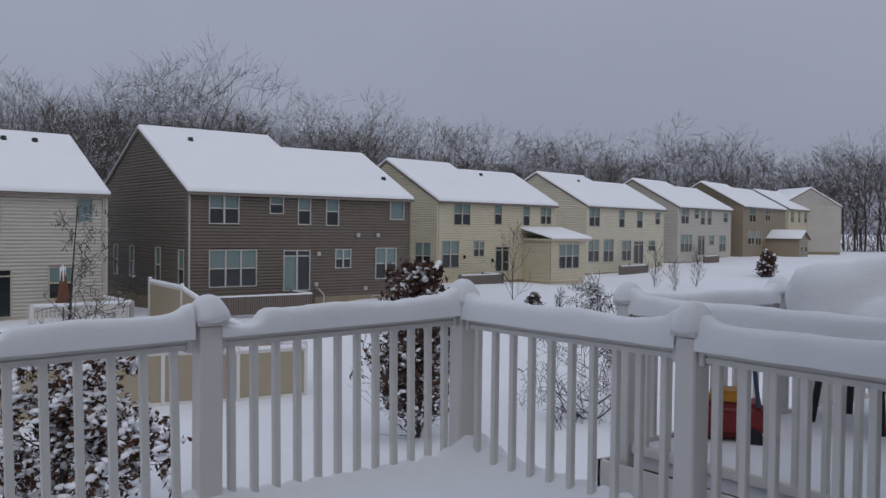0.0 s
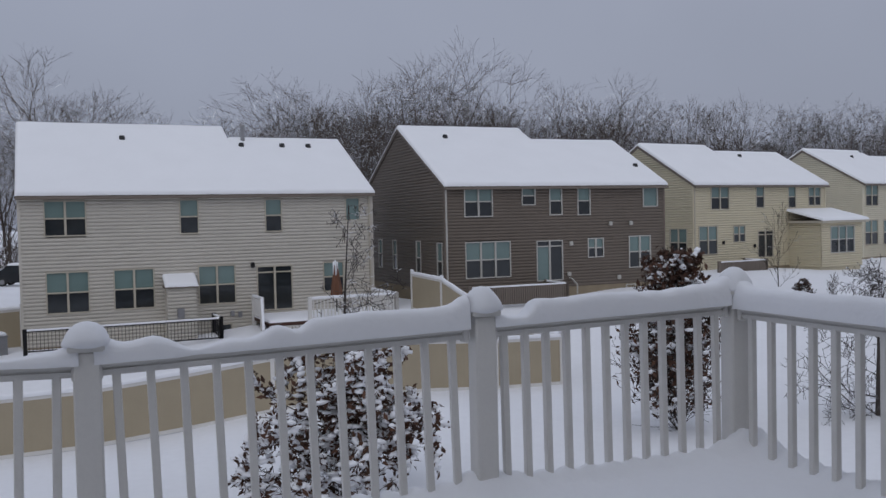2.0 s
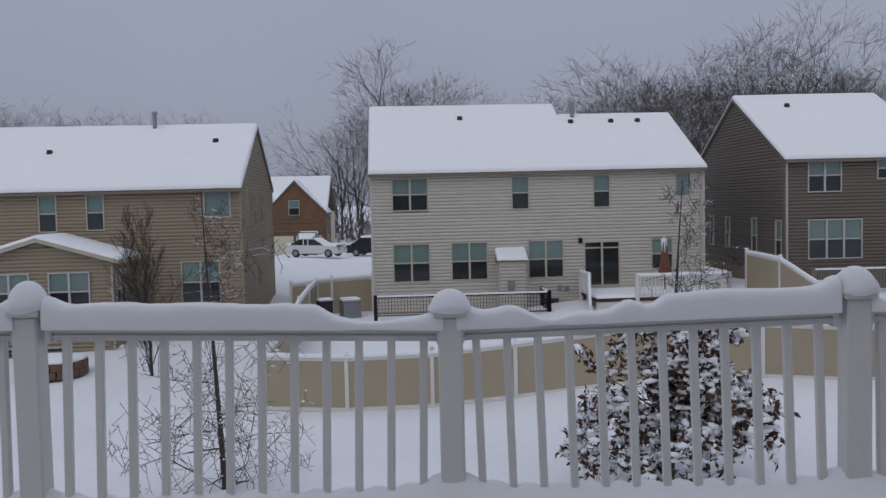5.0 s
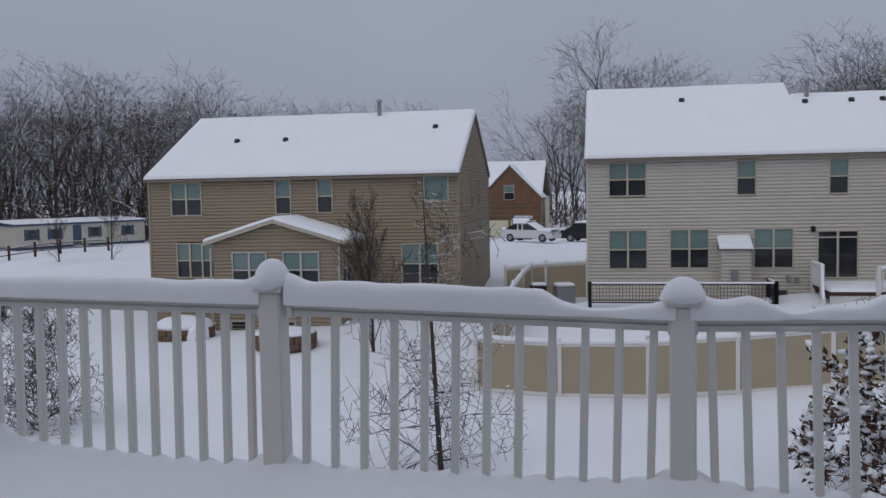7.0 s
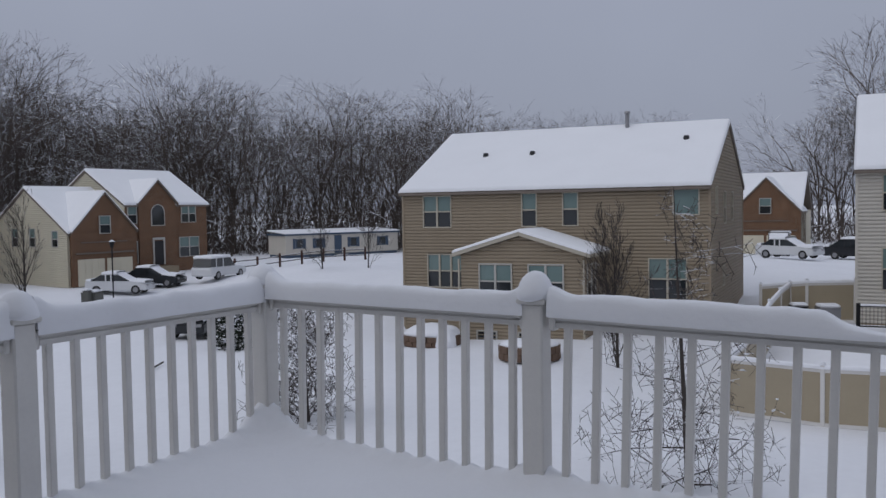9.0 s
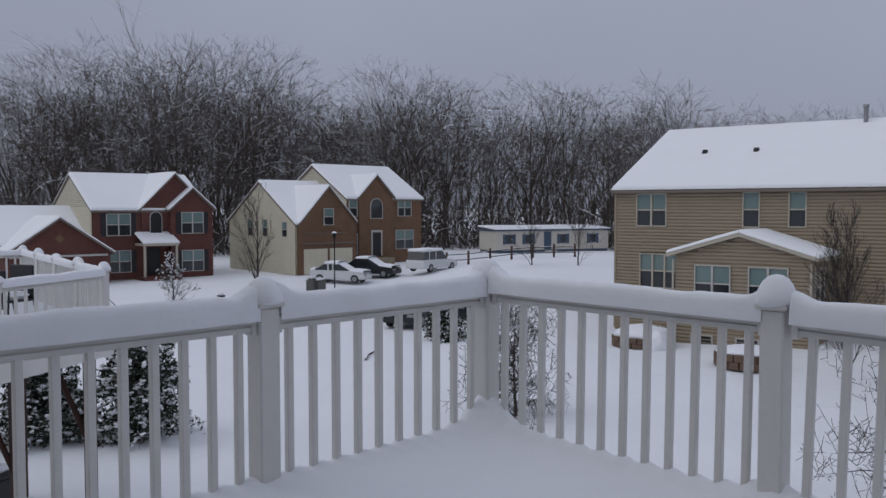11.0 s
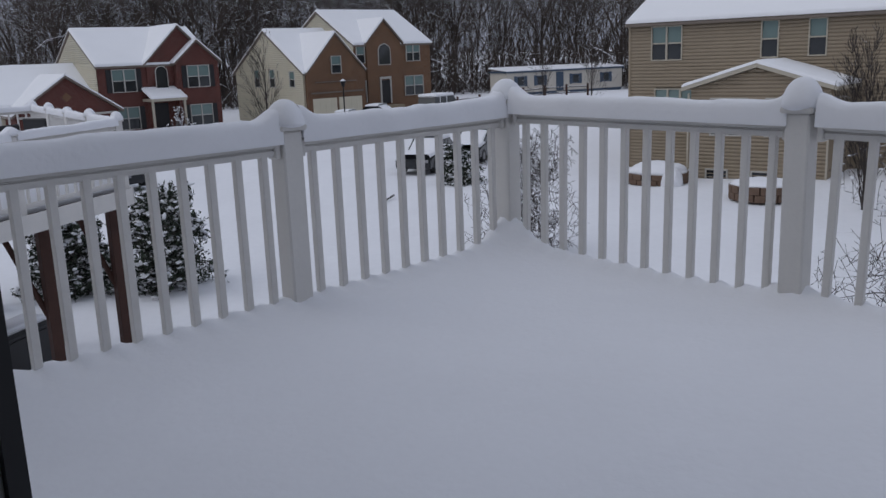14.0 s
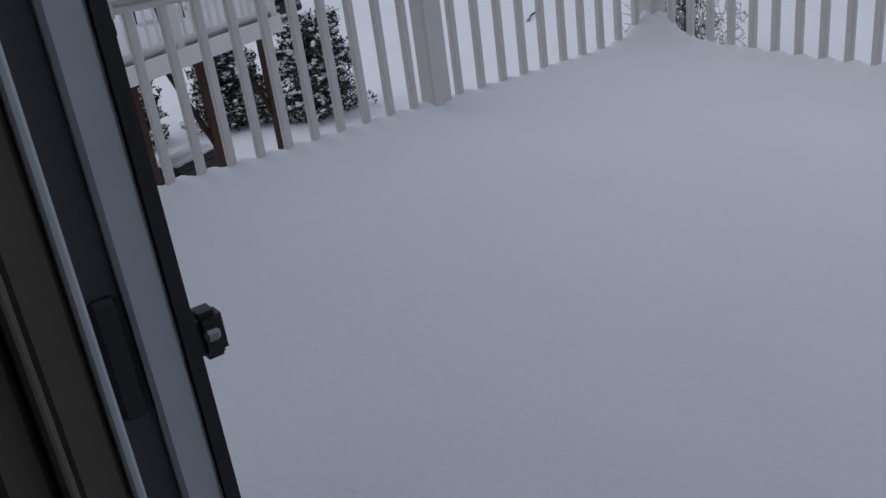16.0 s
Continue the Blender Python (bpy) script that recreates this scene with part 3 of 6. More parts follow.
def snow_ridge(length, height, half=0.064, seed=0.0, base=0.985):
    """Snow lying along a rail of that length. height: how thick it is at a place along it."""
    n, k = max(8, int(length / 0.03)), 13
    verts = []
    for i in range(n + 1):
        u = length * i / n
        h = max(0.004, height(u) * (1 + 0.16 * noise.noise((u * 3.1, seed, 0)) + 0.06 * noise.noise((u * 13, seed, 2))))
        wob = 0.010 * noise.noise((u * 4, seed, 7))
        for j in range(k):
            t = math.pi * j / (k - 1)
            c, s = math.cos(t), math.sin(t)
            wide = half * (1 + 0.12 * noise.noise((u * 5, c * 2, seed))) * min(1.0, 0.35 + h / 0.06)
            verts.append((u, wob + wide * math.copysign(abs(c) ** 0.6, c), base + h * abs(s) ** 0.62 - (0.012 if s < 0.3 else 0)))
    a = np.array([[i * k + j, i * k + j + 1, (i + 1) * k + j + 1, (i + 1) * k + j] for i in range(n) for j in range(k - 1)])
    return mesh_np("rail_snow", verts, a[:, ::-1], SNOW, True)


def steady(h, ends=True):
    return lambda u: h


def section(thing, p, q, count, height, seed, z=0.0, snow_name="rail_snow", snow=True, bottom=True, drop=0.0):
    """One bay of railing between the post centres p and q, and the snow that lies on it."""
    d = Vector((q[0] - p[0], q[1] - p[1], 0))
    length, turn = d.length - 0.112, math.degrees(math.atan2(d.y, d.x))
    start = Vector((p[0], p[1], 0)) + d.normalized() * 0.056
    m = pose(start.x, start.y, z, 0, -math.degrees(math.atan2(drop, length)), turn)
    part("top_rail", rail_mesh(length, False), VINYL, thing, at=m)
    if bottom:
        part("bottom_rail", rail_mesh(length, True), VINYL, thing, at=m)
    for i in range(count):
        part("baluster", BALUSTER_ME, VINYL, thing, at=m @ pose(length * (i + 0.6) / (count + 0.2), 0, 0))
    for u, r in ((0, 0), (length, 180)):
        part("bracket", BRACKET_ME, VINYL, thing, at=m @ pose(u, 0, 0, 0, 0, r))
    if snow:
        ob = new(snow_name, snow_ridge(length, lambda u: height(u) + 0.045 * math.exp(-(min(u, length - u) / 0.06) ** 2), seed=seed))
        ob.matrix_basis = m
        tagged(ob, "thick soft snow lying along the white handrail", "snow", "snow on the deck railing", "stuff")


def post(thing, x, y, k, z=0.0, snow=True):
    p = part("post", POST_ME, VINYL, thing, at=pose(x, y, z))
    part("cap", CAP_ME, VINYL, p, at=pose(0, 0, 1.03))
    if snow:
        ob = new("post_snow", DOMES[k % len(DOMES)])
        ob.matrix_basis = pose(x, y, z + 1.066, 0, 0, 37 * k)
        tagged(ob, "rounded heap of snow on a railing post", "snow", "snow heaps on posts")


deck_railing = root("deck_railing", pose(0, 0, 0), "white vinyl deck railing with square balusters under snow", "railing")
for k, (px, py) in enumerate(FRONT):
    post(deck_railing, px, py, k, SAG[k])
for k in (1, 2):
    post(deck_railing, k * SIDE, -0.05, k + 2)
    post(deck_railing, k * SIDE + 0.05, DY, k + 5)


def smooth(a, b, u):
    t = min(1, max(0, (u - a) / (b - a)))
    return t * t * (3 - 2 * t)


# bays of the front rail, from the corner post on; u runs towards -y
section(deck_railing, FRONT[0], FRONT[1], 12, lambda u: 0.105 - 0.075 * smooth(1.22, 1.30, u) + 0.02 * smooth(1.5, 1.7, u), 1.0, SAG[0], drop=SAG[1] - SAG[0])
section(deck_railing, FRONT[1], FRONT[2], 12, lambda u: 0.105 - 0.055 * smooth(0.75, 0.85, u) + 0.03 * math.sin(u * 9) * smooth(0.8, 0.95, u) + 0.015 * math.sin(u * 23) * smooth(0.8, 0.95, u), 2.0, SAG[1], drop=SAG[2] - SAG[1])
section(deck_railing, FRONT[2], FRONT[3], 12, lambda u: 0.045 + 0.055 * smooth(0.46, 0.60, u) - 0.025 * smooth(0.1, 0.3, u) * (1 - smooth(0.35, 0.5, u)), 3.0, SAG[2], drop=SAG[3] - SAG[2])
section(deck_railing, FRONT[3], FRONT[4], 12, steady(0.098), 4.0, SAG[3], drop=SAG[4] - SAG[3])
section(deck_railing, FRONT[4], (SIDE + 0.05, DY), 10, steady(0.105), 5.0)
section(deck_railing, (SIDE + 0.05, DY), (2 * SIDE + 0.05, DY), 10, steady(0.11), 6.0)
section(deck_railing, (2 * SIDE + 0.05, DY), (DX + 0.03, DY), 4, lambda u: 0.10 - 0.05 * smooth(0.3, 0.6, u), 7.0)
section(deck_railing, FRONT[0], (SIDE, -0.05), 10, steady(0.11), 8.0)
section(deck_railing, (SIDE, -0.05), (2 * SIDE, -0.05), 10, steady(0.11), 9.0)
section(deck_railing, (2 * SIDE, -0.05), (DX + 0.03, -0.05), 4, steady(0.10), 10.0)


def deck_snow():
    xs, ys = np.linspace(-0.10, DX, 132), np.linspace(DY - 0.10, 0.10, 244)
    verts = []
    for x in xs:
        for y in ys:
            d = min(abs(x), abs(y), abs(y - DY)) if x > 0 else 0
            along = y if abs(x) <= min(abs(y), abs(y - DY)) else x
            pitch = 0.5 + 0.5 * math.cos(2 * math.pi * along / 0.1384)
            z = 0.150 + 0.012 * noise.noise((x * 0.9, y * 0.9, 1)) + 0.004 * noise.noise((x * 5, y * 5, 2))
            z += 0.045 * math.exp(-(d / 0.09) ** 2) * (0.55 + 0.45 * pitch) + 0.02 * math.exp(-d / 0.3)
            for px, py in FRONT:
                z += 0.06 * math.exp(-(((x - px) / 0.13) ** 2 + ((y - py) / 0.16) ** 2))
            z += 0.03 * math.exp(-((y - DY) / 0.5) ** 2) - 0.03 * math.exp(-((x / 0.7) ** 2 + ((y + 5.4) / 0.8) ** 2))
            z += 0.10 * math.exp(-(((x) / 0.2) ** 2 + ((y - DY) / 0.2) ** 2)) + 0.05 * math.exp(-((x / 0.2) ** 2 + (y / 0.2) ** 2))
            z -= 0.10 * smooth(DX - 0.75, DX - 0.1, x) * smooth(DY + 1.2, DY + 0.4, y) * 0.8
            out = max(-x, y, DY - y)
            if out > 0.0:
                z -= 0.16 * (out / 0.1) ** 2
            verts.append((x, y, z))
    n = len(ys)
    i, j = np.meshgrid(np.arange(len(xs) - 1), np.arange(n - 1), indexing="ij")
    a = (i * n + j).ravel()
    ob = new("deck_snow", mesh_np("deck_snow", verts, np.stack([a, a + n, a + n + 1, a + 1], axis=1), SNOW, True))
    tagged(ob, "smooth untouched snow covering the deck boards", "snow", kind="stuff")


deck_snow()
deck = root("deck", pose(0, 0, 0), "raised timber deck with white edging on posts", "deck", kind="structure")
for i in range(27):
    part("board", boxes((-0.07, DX, DY + i * 0.2695 - 0.07 + 0.003, DY + (i + 1) * 0.2695 - 0.07 - 0.003, -0.03, 0.0)), WOOD_DARK, deck)
part("fascia", boxes((-0.10, -0.07, DY - 0.1, 0.1, -0.28, 0.02), (-0.1, DX, DY - 0.1, DY - 0.07, -0.28, 0.02), (-0.1, DX, 0.07, 0.1, -0.28, 0.02)), VINYL, deck, "white edge board")
for px, py in ((0.15, -0.2), (0.15, -3.6), (0.15, -7.0)):
    part("leg", boxes((px - 0.07, px + 0.07, py - 0.07, py + 0.07, -5.0, -0.03)), WOOD_DARK, deck)

# the wall with the open sliding door, and the room behind it
OPEN_L, OPEN_R, HEAD = -4.238, -2.55, 2.08


def own_wall():
    w = root("wall_east", pose(DX, 0, 0), "cream vinyl-sided house wall round the open door", "wall", kind="structure")
    for a, b, z0, z1 in ((-9, OPEN_L - 0.85, -4.6, 5.4), (OPEN_R + 0.06, 4, -4.6, 5.4), (OPEN_L - 0.85, OPEN_R + 0.06, HEAD + 0.05, 5.4), (OPEN_L - 0.85, OPEN_R + 0.06, -4.6, -0.02)):
        v, f = siding(b - a, z0, z1)
        part("siding", mesh_np("siding", v, f, SIDING_WHITE), SIDING_WHITE, w, at=pose(0, b, 0, 0, 0, -90))
        part("core", boxes((0.03, 0.17, a, b, z0, z1)), ROOM, w)
    return w


own_wall()
for title, items in (("room_floor", (3.86, 8.5, -7, 0, -0.08, -0.02)), ("ceiling", (4.0, 8.5, -7, 0, 2.5, 2.6)), ("wall_back", (8.5, 8.6, -7, 0, -0.08, 2.6)),
                     ("wall_south", (4.0, 8.5, -7.1, -7.0, -0.08, 2.6)), ("wall_north", (4.0, 8.5, 0, 0.1, -0.08, 2.6))):
    tagged(new(title, mesh_of(title, boxes(items), ROOM)), "plain painted surface of the unlit room", title.split("_")[0], kind="structure")

slider = root("sliding_door", pose(0.02, OPEN_L, 0), "sliding patio door standing open with a screen panel", "door", kind="structure")
part("screen_stile", rounded(boxes((3.872, 3.897, -0.05, 0.055, 0.0, HEAD)), 0.003), DOOR_METAL, slider, "pale grey screen door stile")
part("weather_strip", boxes((3.863, 3.872, 0.048, 0.058, 0.02, HEAD)), BLACK, slider, "black weather strip")
part("screen", boxes((3.882, 3.885, -0.80, -0.05, 0.05, HEAD)), BLACK, slider)
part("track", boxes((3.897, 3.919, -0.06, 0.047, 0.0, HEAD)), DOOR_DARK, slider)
part("door_stile", rounded(boxes((3.919, 3.926, -0.10, 0.062, 0.0, HEAD)), 0.002), DOOR_METAL, slider)
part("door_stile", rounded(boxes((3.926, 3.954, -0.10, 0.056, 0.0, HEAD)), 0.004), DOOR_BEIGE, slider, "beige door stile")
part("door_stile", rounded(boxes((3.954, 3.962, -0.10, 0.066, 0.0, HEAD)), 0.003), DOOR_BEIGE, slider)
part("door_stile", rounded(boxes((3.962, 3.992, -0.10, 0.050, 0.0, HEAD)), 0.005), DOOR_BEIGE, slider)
# The casing's shade comes from the darkened beige.
part("casing", rounded(boxes((3.992, 4.052, -0.12, 0.040, 0.0, HEAD)), 0.008), DOOR_BEIGE, slider, "inner casing in beige darkened for shade")
part("glass", boxes((3.937, 3.942, -0.83, -0.1, 0.08, HEAD - 0.08)), PANE_DARK, slider)
handle = part("handle", rounded(boxes((3.845, 3.863, 0.040, 0.060, 1.010, 1.042)), 0.004, 2), BLACK, slider, "black screen door latch")
part("lever", rounded(boxes((3.850, 3.860, 0.044, 0.064, 1.024, 1.032)), 0.002), GREY_METAL, handle)
part("latch", rounded(boxes((3.900, 3.917, 0.04, 0.053, 0.99, 1.07)), 0.003), BLACK, slider, "black latch plate")
part("threshold", boxes((3.83, 4.02, 0.0, OPEN_R - OPEN_L, -0.02, 0.02)), DOOR_METAL, slider)
part("jamb", boxes((3.83, 4.0, OPEN_R - OPEN_L, OPEN_R - OPEN_L + 0.06, -0.02, HEAD + 0.05)), DOOR_METAL, slider)
part("head", boxes((3.83, 4.0, -0.85, OPEN_R - OPEN_L, HEAD, HEAD + 0.05)), DOOR_METAL, slider)
# trees
def branch(segs, rng, start, way, length, radius, level, levels, up, spread, kids, wiggle, rmin=0.0, taper=0.35, bare=0.25, crown=0.5, stout=1.0, head=1.0, reach=1.0):
    """Grow one limb and its offshoots into segs."""
    n = 7 if level == 0 else (4 if level == 1 else (3 if level < levels - 1 else 2))
    taper = 0.12 if level == 0 else taper
    p, d = np.array(start, dtype=float), np.array(way, dtype=float)
    step = length / n
    for i in range(n):
        r0 = radius * (1 - (1 - taper) * i / n)
        r1 = radius * (1 - (1 - taper) * (i + 1) / n)
        d = d + rng.normal(0, wiggle * (0.15 if level == 0 else 1.0), 3) + np.array([0, 0, up])
        d /= np.linalg.norm(d)
        q = p + d * step
        segs.append((tuple(p), tuple(q), r0, r1))
        if level < levels - 1:
            first = bare if level == 0 else 0.15
            if (i + 1) / n > first:
                for _ in range(int(kids[level] * (head if level == 0 and (i + 1) / n > 0.55 else 1.0) + rng.random())):
                    a = rng.uniform(0, 2 * math.pi)
                    side = np.cross(d, [math.cos(a), math.sin(a), 0.31])
                    side /= max(1e-6, np.linalg.norm(side))
                    t = rng.uniform(spread[0], spread[1])
                    w = d * math.cos(t) + side * math.sin(t)
                    base = p + (q - p) * rng.uniform(0.1, 1.0)
                    short = 1 - crown * (i / n)
                    branch(segs, rng, base, w, length * rng.uniform(0.42, 0.66) * short * (reach if level == 0 else 1.0), max(rmin, r1 * rng.uniform(0.36, 0.56) * stout), level + 1, levels, up, spread, kids, wiggle, rmin, taper, bare, crown, stout)
        p = q


def wood_tree(seed, height, levels=5, kids=(2, 2, 2, 2), spread=(0.35, 0.8), up=0.10, wiggle=0.13, radius=None, trunk=0.62, rmin=0.0, crown=0.5, head=1.0, reach=1.0):
    rng = np.random.default_rng(seed)
    segs = []
    branch(segs, rng, (0, 0, -0.4), (0, 0, 1), height * trunk, radius or height * 0.014, 0, levels, up, spread, kids, wiggle, rmin, 0.35, 0.06, crown, 1.0, head, reach)
    top = max(s[1][2] for s in segs)
    k = height / top
    return [(tuple(c * k for c in a), tuple(c * k for c in b), max(r0, 0.007), max(r1, 0.006)) for a, b, r0, r1 in segs]


def ribbons(segs, rng):
    """Thin twigs as narrow strips, each turned its own way."""
    p0 = np.array([s[0] for s in segs])
    p1 = np.array([s[1] for s in segs])
    r = np.array([s[2] for s in segs])[:, None]
    a = np.cross(p1 - p0, rng.normal(0, 1, p0.shape))
    a = a / np.maximum(np.linalg.norm(a, axis=1, keepdims=True), 1e-9) * r
    verts = np.stack([p0 - a, p0 + a, p1 + a * 0.6, p1 - a * 0.6], axis=1).reshape(-1, 3)
    return verts, np.arange(len(segs) * 4).reshape(-1, 4)


def fork(segs, rng, p, way, length, r, level, plan):
    """A limb that bends a little and forks again and again into finer ones, down to the twigs. plan: (forks, least angle, greatest angle) by level."""
    n = 3 if level < 2 else (2 if level < 4 else 1)
    p, d = np.array(p, dtype=float), np.array(way, dtype=float)
    joints = []
    for i in range(n):
        d = d + rng.normal(0, 0.05 if level == 0 else 0.15, 3) + np.array([0, 0, 0.05 if level < 3 else 0.0])
        d /= np.linalg.norm(d)
        q = p + d * length / n
        segs.append((tuple(p), tuple(q), r * (1 - 0.3 * i / n), r * (1 - 0.3 * (i + 1) / n)))
        joints.append((p, q, d))
        p = q
    if level >= len(plan):
        return
    count, low, high = plan[level]
    turn = rng.uniform(0, 6.28)
    for k in range(count):
        a, b, d = joints[-1] if k < max(2, count - 2) and level else joints[max(0, n - 1 - k % 2)]
        t = rng.uniform(low, high) * (0.35 if k == 0 and level < 3 else 1.0)
        side = np.cross(d, [math.cos(turn + 2.4 * k), math.sin(turn + 2.4 * k), 0.3])
        side /= max(1e-6, np.linalg.norm(side))
        w = d * math.cos(t) + side * math.sin(t)
        fork(segs, rng, a + (b - a) * (1.0 if k < 2 else rng.uniform(0.3, 1.0)), w, length * rng.uniform(0.62, 0.9) * (0.92 if level else 0.85), r * rng.uniform(0.40, 0.54), level + 1, plan)


FAR_KINDS = []
for s in range(9):
    rng0 = np.random.default_rng(40 + s)
    wide = (0.30, 0.65) if s % 3 else (0.22, 0.5)
    segs = []
    fork(segs, rng0, (0, 0, -0.02), (0, 0, 1), 0.30 if s % 2 else 0.36, 0.0125, 0, ((5, *wide), (3, 0.3, 0.65), (3, 0.3, 0.7), (4, 0.3, 0.75), (5, 0.2, 0.65)))
    top = np.quantile([q[1][2] for q in segs], 0.96)
    # the longest leaders are held back, so that the head is round
    held = lambda p: (p[0] / top, p[1] / top, p[2] / top if p[2] < 0.86 * top else 0.86 + 0.7 * (p[2] / top - 0.86))
    segs = [(held(a), held(b), max(r0, 0.00055), max(r1, 0.0004)) for a, b, r0, r1 in segs]
    tv, tf = tubes([q for q in segs if q[2] > 0.0028], 3)
    rv, rf = ribbons([q for q in segs if q[2] <= 0.0028], rng0)
    FAR_KINDS.append((np.concatenate([tv, rv]), np.concatenate([tf, rf + len(tv)])))


def woods(name, spots, label):
    """One mass of bare woodland trees: (x, y, height)."""
    rng = np.random.default_rng(len(spots))
    vs, fs, k = [], [], 0
    for x, y, h in spots:
        v, f = FAR_KINDS[rng.integers(len(FAR_KINDS))]
        a = rng.uniform(0, 2 * math.pi)
        c, s = math.cos(a), math.sin(a)
        wide = h * rng.uniform(0.8, 1.1)
        w = np.stack([(v[:, 0] * c - v[:, 1] * s) * wide + x, (v[:, 0] * s + v[:, 1] * c) * wide + y, v[:, 2] * h + wood_floor(x, y)], axis=1)
        vs.append(w)
        fs.append(f + k)
        k += len(v)
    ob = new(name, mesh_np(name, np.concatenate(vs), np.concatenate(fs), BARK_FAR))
    tagged(ob, label, "woodland", kind="stuff")


def wood_floor(x, y):
    return ground_z(max(x, -100), min(max(y, -85), 115)) - 0.3


# the tallest trees of the wood's edge: bearing from -x towards +y in degrees, and height over eye level per metre of distance
TALL = ((-74, 0.05), (-71.5, 0.06), (-69.3, 0.135), (-67.4, 0.168), (-64.6, 0.162), (-61.9, 0.155), (-60.2, 0.176), (-57.7, 0.186), (-55.6, 0.172), (-53.1, 0.134), (-50.6, 0.13),
        (-47.4, 0.161), (-45.5, 0.158), (-43.5, 0.136), (-40.5, 0.11), (-38, 0.142), (-35.8, 0.132), (-33, 0.118), (-31.2, 0.114), (-28.9, 0.134), (-26.5, 0.107), (-21, 0.102),
        (-18, 0.092), (-15.8, 0.098), (-7.0, 0.088), (-5.8, 0.104), (-3.6, 0.172), (-0.5, 0.132), (4.2, 0.12), (7.9, 0.122), (11.6, 0.157), (15.1, 0.158), (18, 0.172), (21, 0.184),
        (23.8, 0.162), (27.7, 0.141), (31.3, 0.141), (35.7, 0.12), (39, 0.118), (43.4, 0.109), (47.3, 0.101), (51.5, 0.114), (54.5, 0.108), (57.5, 0.085), (61.8, 0.1), (66, 0.1), (72, 0.1))


def wood_range(a):
    """How far off the wood's edge stands at a bearing."""
    return float(np.interp(a, (-76, -40, -24, -15, -6, 4, 30, 36, 50, 74), (104, 112, 108, 140, 118, 112, 104, 150, 185, 200)))


def wood_rows():
    rng = np.random.default_rng(5)
    ex, ey, ez = 4.0, -3.6, 1.5
    bearing, rise = np.array(TALL).T
    spots = []

    def plant(a, r, k):
        x, y = ex - math.cos(radians(a)) * r, ey + math.sin(radians(a)) * r
        h = k * r + ez - wood_floor(x, y)
        if h > 2.5:
            spots.append((x, y, h))
    for a, k in TALL:
        plant(a, wood_range(a), k * 1.04)
    a = -77.0
    while a < 74:
        thin = -25 < a < -22 or -14 < a < -8 or -2 < a < 3
        k = float(np.interp(a, bearing, rise))
        if -14 < a < -8:
            k = 0.05
        plant(a, wood_range(a) + rng.uniform(2, 22), k * rng.uniform(0.66, 1.02))
        plant(a + rng.uniform(-0.4, 0.4), wood_range(a) + rng.uniform(-4, 10), k * rng.uniform(0.25, 0.6) if not thin else 0.02)
        if a < -26 or a > 8:
            plant(a + rng.uniform(-0.4, 0.4), wood_range(a) + rng.uniform(8, 30), k * rng.uniform(0.55, 0.85))
            plant(a + rng.uniform(-0.4, 0.4), wood_range(a) + rng.uniform(-7, 4), k * rng.uniform(-0.02, 0.3))
        a += rng.uniform(0.5, 0.95) * (1.8 if thin else 1.0) * (0.8 if a > 30 else 1.0)
    brush = []
    for a0, a1, top, count in ((-76, -24, 5.0, 19000), (-24, -10, 3.0, 3500), (-10, 3, 3.0, 2500), (3, 34, 5.0, 8000), (34, 46, 7.0, 4500), (46, 74, 8.0, 7500)):
        for i in range(count):
            b = rng.uniform(a0, a1)
            r = wood_range(b) + rng.uniform(-8, 16)
            x, y = ex - math.cos(radians(b)) * r, ey + math.sin(radians(b)) * r
            z = wood_floor(x, y) + top * rng.uniform(0, 1) ** 1.7
            d = rng.normal(0, 0.6, 3) + np.array([0, 0, 0.8])
            d = d / np.linalg.norm(d) * rng.uniform(0.8, 3.2)
            brush.append(((x, y, z), (x + d[0], y + d[1], z + d[2]), rng.uniform(0.02, 0.05), 0.01))
    v, f = ribbons(brush, rng)
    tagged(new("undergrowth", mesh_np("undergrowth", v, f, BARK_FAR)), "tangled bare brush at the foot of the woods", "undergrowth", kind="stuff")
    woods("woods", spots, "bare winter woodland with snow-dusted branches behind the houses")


wood_rows()


